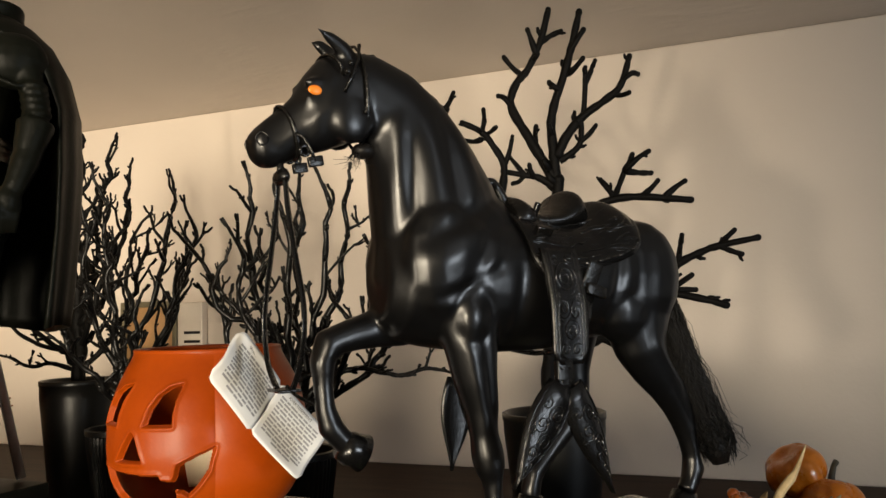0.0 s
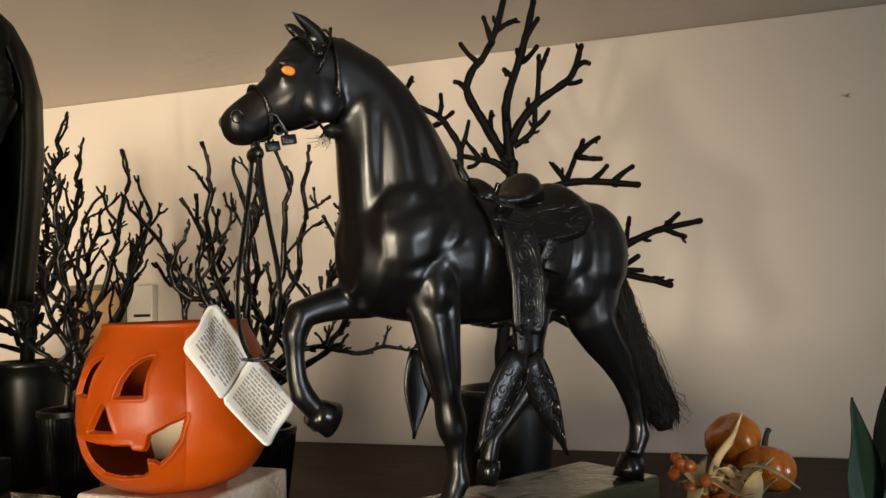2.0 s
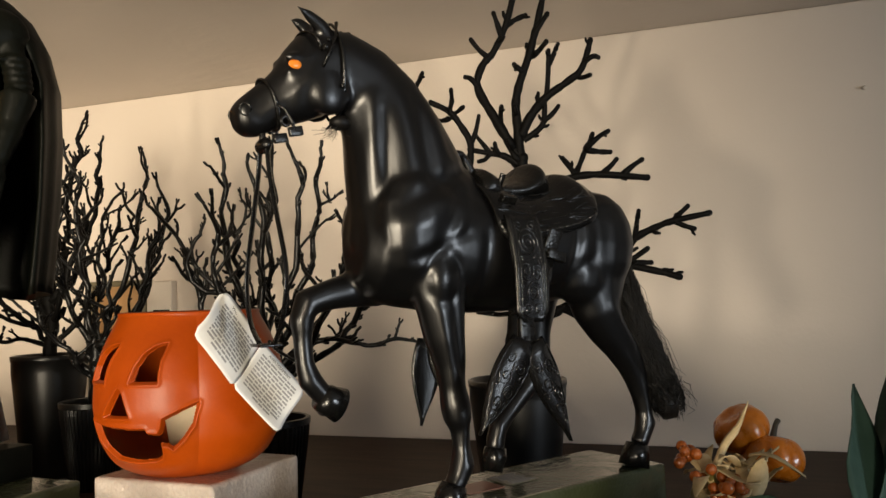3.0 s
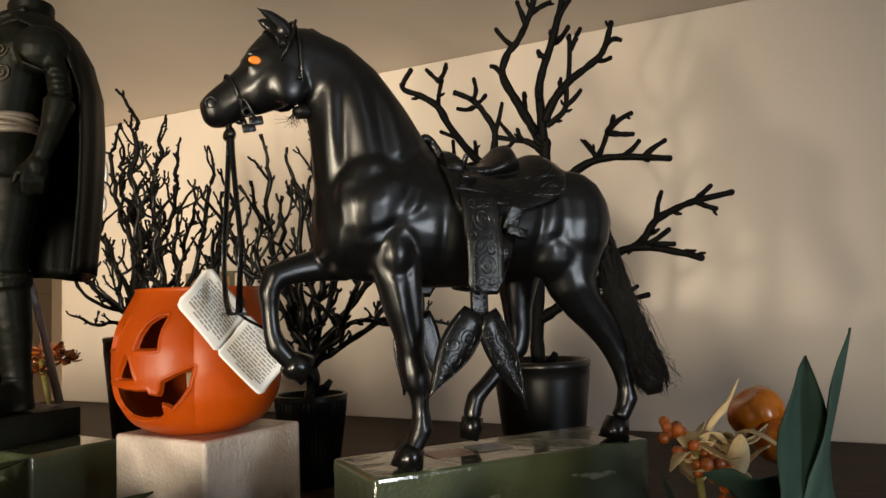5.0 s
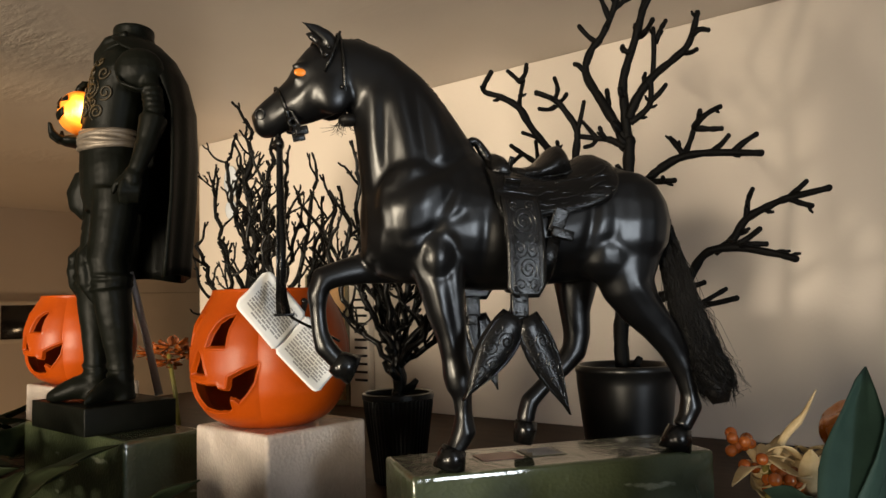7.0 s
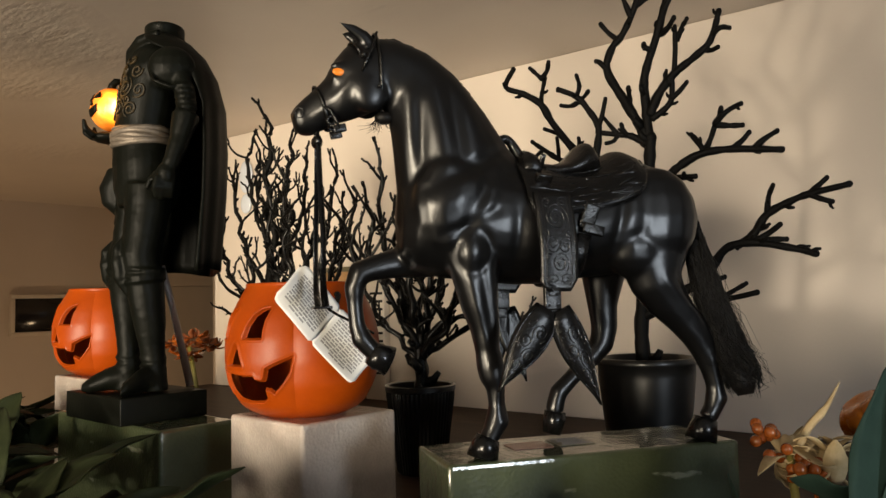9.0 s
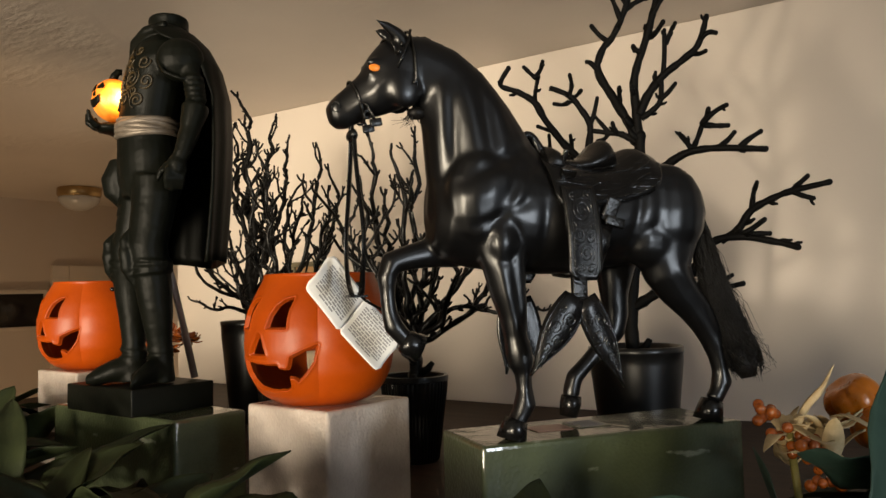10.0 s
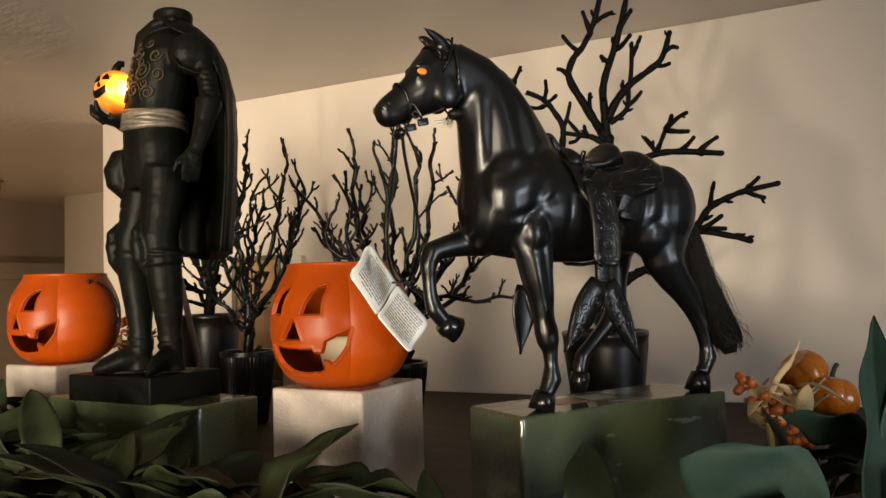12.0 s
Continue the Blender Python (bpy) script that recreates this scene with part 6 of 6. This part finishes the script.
def garland():
    top = empty("leaf_garland", Matrix(), "artificial garland of olive and blue-green leaves along the front", "garland")
    rnd = random.Random(8)
    stem = spline([(-0.74, 0.76, 0.172), (-0.66, 0.58, 0.176), (-0.48, 0.44, 0.182), (-0.30, 0.37, 0.186), (-0.11, 0.325, 0.184), (0.06, 0.305, 0.180), (0.20, 0.33, 0.182), (0.32, 0.43, 0.185), (0.42, 0.55, 0.182)], 8)
    bm = bmesh.new()
    tube(bm, stem, 0.003, 8)
    part("stem", bm, M_STEM, top)
    n = len(stem)
    for k in range(190):
        i = rnd.randrange(1, n - 1) if k % 3 == 0 else rnd.randrange(1, int(n * 0.58))
        p = stem[i]
        d = (stem[i + 1] - stem[i - 1]).normalized()
        left = p.x < 0.12
        side = Vector((-d.y, d.x, 0)) * rnd.choice((-1, -1, 1))
        out = d * rnd.uniform(-1, 1) + side * rnd.uniform(0.1, 0.7) + Vector((0, 0, rnd.uniform(0.15, 0.85 if p.x < -0.15 else 0.45)))
        me = rnd.choice(LONG + LONG + OVAL) if left else rnd.choice(OVAL + [ROUND])
        put_leaf(top, me, p + Vector((rnd.uniform(-0.012, 0.012), rnd.uniform(-0.012, 0.012), rnd.uniform(0, 0.02))), out, rnd.uniform(-35, 35), rnd.uniform(0.6, 0.95))
    # the larger leaves that stand out
    put_leaf(top, ROUND, (0.236, 0.318, 0.210), (-0.066, 0.004, 0.040), 66, 1.1)
    put_leaf(top, BLADE, (0.305, 0.410, 0.190), (0.035, 0.056, 0.151), -70, 1.22)
    put_leaf(top, BLADE_WIDE, (0.285, 0.385, 0.190), (0.041, 0.073, 0.134), 65, 1.18)
    put_leaf(top, BLADE, (0.312, 0.398, 0.190), (0.090, 0.050, 0.080), 60, 1.0)
    put_leaf(top, BLADE, (0.250, 0.350, 0.185), (-0.010, 0.085, 0.080), 75, 0.85)
    put_leaf(top, ROUND, (0.335, 0.500, 0.215), (-0.060, 0.020, 0.030), 35, 0.95)
    put_leaf(top, OVAL[0], (0.250, 0.372, 0.195), (-0.032, 0.030, 0.055), 60, 0.85)
    put_leaf(top, OVAL[0], (0.070, 0.310, 0.190), (-0.050, -0.020, 0.045), 50, 1.0)
    put_leaf(top, LONG[0], (-0.235, 0.375, 0.212), (0.16, -0.02, 0.055), 10, 1.15)
    put_leaf(top, LONG[2], (-0.200, 0.370, 0.222), (0.16, -0.03, 0.070), -14, 1.2)
    put_leaf(top, LONG[0], (-0.080, 0.335, 0.205), (0.15, 0.00, 0.040), 8, 1.1)
    put_leaf(top, OVAL[0], (-0.330, 0.405, 0.190), (-0.02, 0.01, 0.09), 70, 1.0)
    put_leaf(top, OVAL[1], (-0.300, 0.410, 0.190), (0.05, 0.02, 0.08), 65, 0.9)
    for k in range(34):
        x = -0.60 + 0.62 * (k + rnd.random()) / 34
        y = 0.335 + 0.42 * max(0.0, -x - 0.12) + rnd.uniform(-0.02, 0.03)
        a = rnd.uniform(-0.5, 3.6)
        put_leaf(top, rnd.choice(LONG + OVAL + OVAL), (x, y, 0.196 + rnd.uniform(0, 0.022)), (math.cos(a), 0.5 * math.sin(a) - 0.2, rnd.uniform(0.15, 0.65 if x < -0.2 else 0.38)), rnd.uniform(-30, 30), rnd.uniform(0.85, 1.2))
    # dark leaves under the berries and gourds
    for k in range(22):
        a = rnd.uniform(0, 6.28)
        put_leaf(top, rnd.choice(OVAL + LONG), (0.315 + rnd.uniform(-0.05, 0.07), 0.535 + rnd.uniform(-0.05, 0.06), 0.178 + rnd.uniform(0, 0.022)), (math.cos(a), 0.6 * math.sin(a) - 0.2, rnd.uniform(0.1, 0.5)), rnd.uniform(-40, 40), rnd.uniform(0.65, 0.95))
    # broad leaves standing up against the bricks
    for x, y, z, dx, dy, dz, roll, size in ((-0.43, 0.455, 0.20, -0.02, 0.02, 0.09, 75, 1.05), (-0.395, 0.44, 0.20, 0.03, 0.02, 0.085, 65, 1.0), (-0.50, 0.50, 0.195, -0.05, 0.03, 0.08, 70, 1.1),
                                             (-0.16, 0.36, 0.195, 0.045, 0.03, 0.06, 60, 0.95), (0.0, 0.33, 0.19, -0.04, 0.02, 0.055, 62, 0.95), (0.10, 0.335, 0.19, 0.03, 0.03, 0.07, 68, 1.05)):
        put_leaf(top, OVAL[1], (x, y, z), (dx, dy, dz), roll, size)
    # a thicker tuft before the block behind the statue
    for k in range(30):
        a = rnd.uniform(0, 6.28)
        put_leaf(top, rnd.choice(LONG + OVAL), (-0.53 + rnd.uniform(-0.07, 0.07), 0.57 + rnd.uniform(-0.05, 0.05), 0.190 + rnd.uniform(0, 0.03)), (0.7 * math.cos(a), 0.5 * math.sin(a) - 0.1, rnd.uniform(0.25, 1.0)), rnd.uniform(-40, 40), rnd.uniform(0.7, 1.0))
    for k in range(16):
        a = rnd.uniform(0, 6.28)
        put_leaf(top, rnd.choice(LONG), (-0.70 + rnd.uniform(-0.05, 0.07), 0.72 + rnd.uniform(-0.06, 0.10), 0.185), (math.cos(a), math.sin(a), rnd.uniform(0.5, 1.3)), rnd.uniform(-40, 40), rnd.uniform(0.9, 1.2))
    return top


garland()


# ---- things on the wall and in the hall ----
def leaning_picture():
    m = wall_pose(0.483, 0.012, SHELF)
    top = empty("framed_picture", m, "small olive-framed tan print standing against the wall", "picture")
    w, h = 0.130, 0.272
    for name, size, at in (("frame_rail", (w, 0.014, 0.010), (0, 0, h - 0.005)), ("frame_rail", (w, 0.014, 0.010), (0, 0, 0.005)), ("frame_stile", (0.010, 0.014, h - 0.0204), (-w / 2 + 0.005, 0, h / 2)), ("frame_stile", (0.010, 0.014, h - 0.0204), (w / 2 - 0.005, 0, h / 2))):
        bm = bmesh.new()
        add_box(bm, size, Matrix.Translation(at), 0.0012)
        part(name, bm, M_OLIVEFRAME, top)
    bm = bmesh.new()
    add_box(bm, (w - 0.0204, 0.004, h - 0.0204), Matrix.Translation((0, 0.002, h / 2)))
    part("print", bm, M_TAN, top, "plain tan print")
    return top


leaning_picture()


def slotted_box():
    top = empty("slotted_panel", wall_pose(0.577, 0.010, SHELF), "cream panel with dark slots standing against the wall", "panel")
    bm = bmesh.new()
    add_box(bm, (0.054, 0.016, 0.268), Matrix.Translation((0, 0, 0.134)), 0.002)
    part("body", bm, M_TRIM, top)
    for k in range(11):
        bm = bmesh.new()
        add_box(bm, (0.034, 0.003, 0.005), Matrix.Translation((0.006, -0.0085, 0.054 + 0.016 * k)), 0.0006)
        part("slot", bm, M_DARK, top)
    return top


slotted_box()


def wall_ornament():
    top = empty("oval_ornament", wall_pose(0.140, 0.006, 0.648), "pale blue glass oval ornament hung on the wall", "ornament")
    for z, a, b in ((0.018, 0.026, 0.040), (-0.048, 0.020, 0.024)):
        bm = bmesh.new()
        ball(bm, Vector((0, 0, z)), (a, 0.006, b), seg=28)
        part("oval", bm, M_ORNAMENT, top)
    return top


wall_ornament()


def ceiling_light():
    top = empty("ceiling_light", pose(-1.90, 2.22, CEIL) @ Matrix.Diagonal((0.86, 0.86, 0.95, 1)), "unlit brass flush ceiling light with opal glass bowl", "ceiling light")
    bm = bmesh.new()
    loft(bm, [((0, 0, -z), (r, 0, 0), (0, r, 0)) for z, r in ((0.0, 0.084), (0.004, 0.088), (0.030, 0.088), (0.036, 0.084))], 40)
    part("collar", bm, M_BRASS, top, "aged brass collar")
    bm = bmesh.new()
    loft(bm, [((0, 0, -0.036 - 0.052 * math.sin(a)), (0.082 * math.cos(a) + 0.001, 0, 0), (0, 0.082 * math.cos(a) + 0.001, 0)) for a in (k * math.pi / 20 for k in range(11))], 40)
    part("bowl", bm, M_GLASS, top, "opal glass bowl")
    return top


ceiling_light()


def wall_nail():
    bm = bmesh.new()
    tube(bm, [(0, 0.004, 0), (0, -0.006, 0.001)], [0.0012, 0.0012], 8)
    tube(bm, [(0, -0.005, 0.001), (0, -0.0068, 0.0012)], [0.0030, 0.0028], 10)
    ob = part("nail", bm, M_TRIM)
    ob.matrix_basis = wall_pose(1.732, 0.0, 0.651)
    return tagged(ob, "small painted-over nail sticking out of the wall", "nail")


wall_nail()
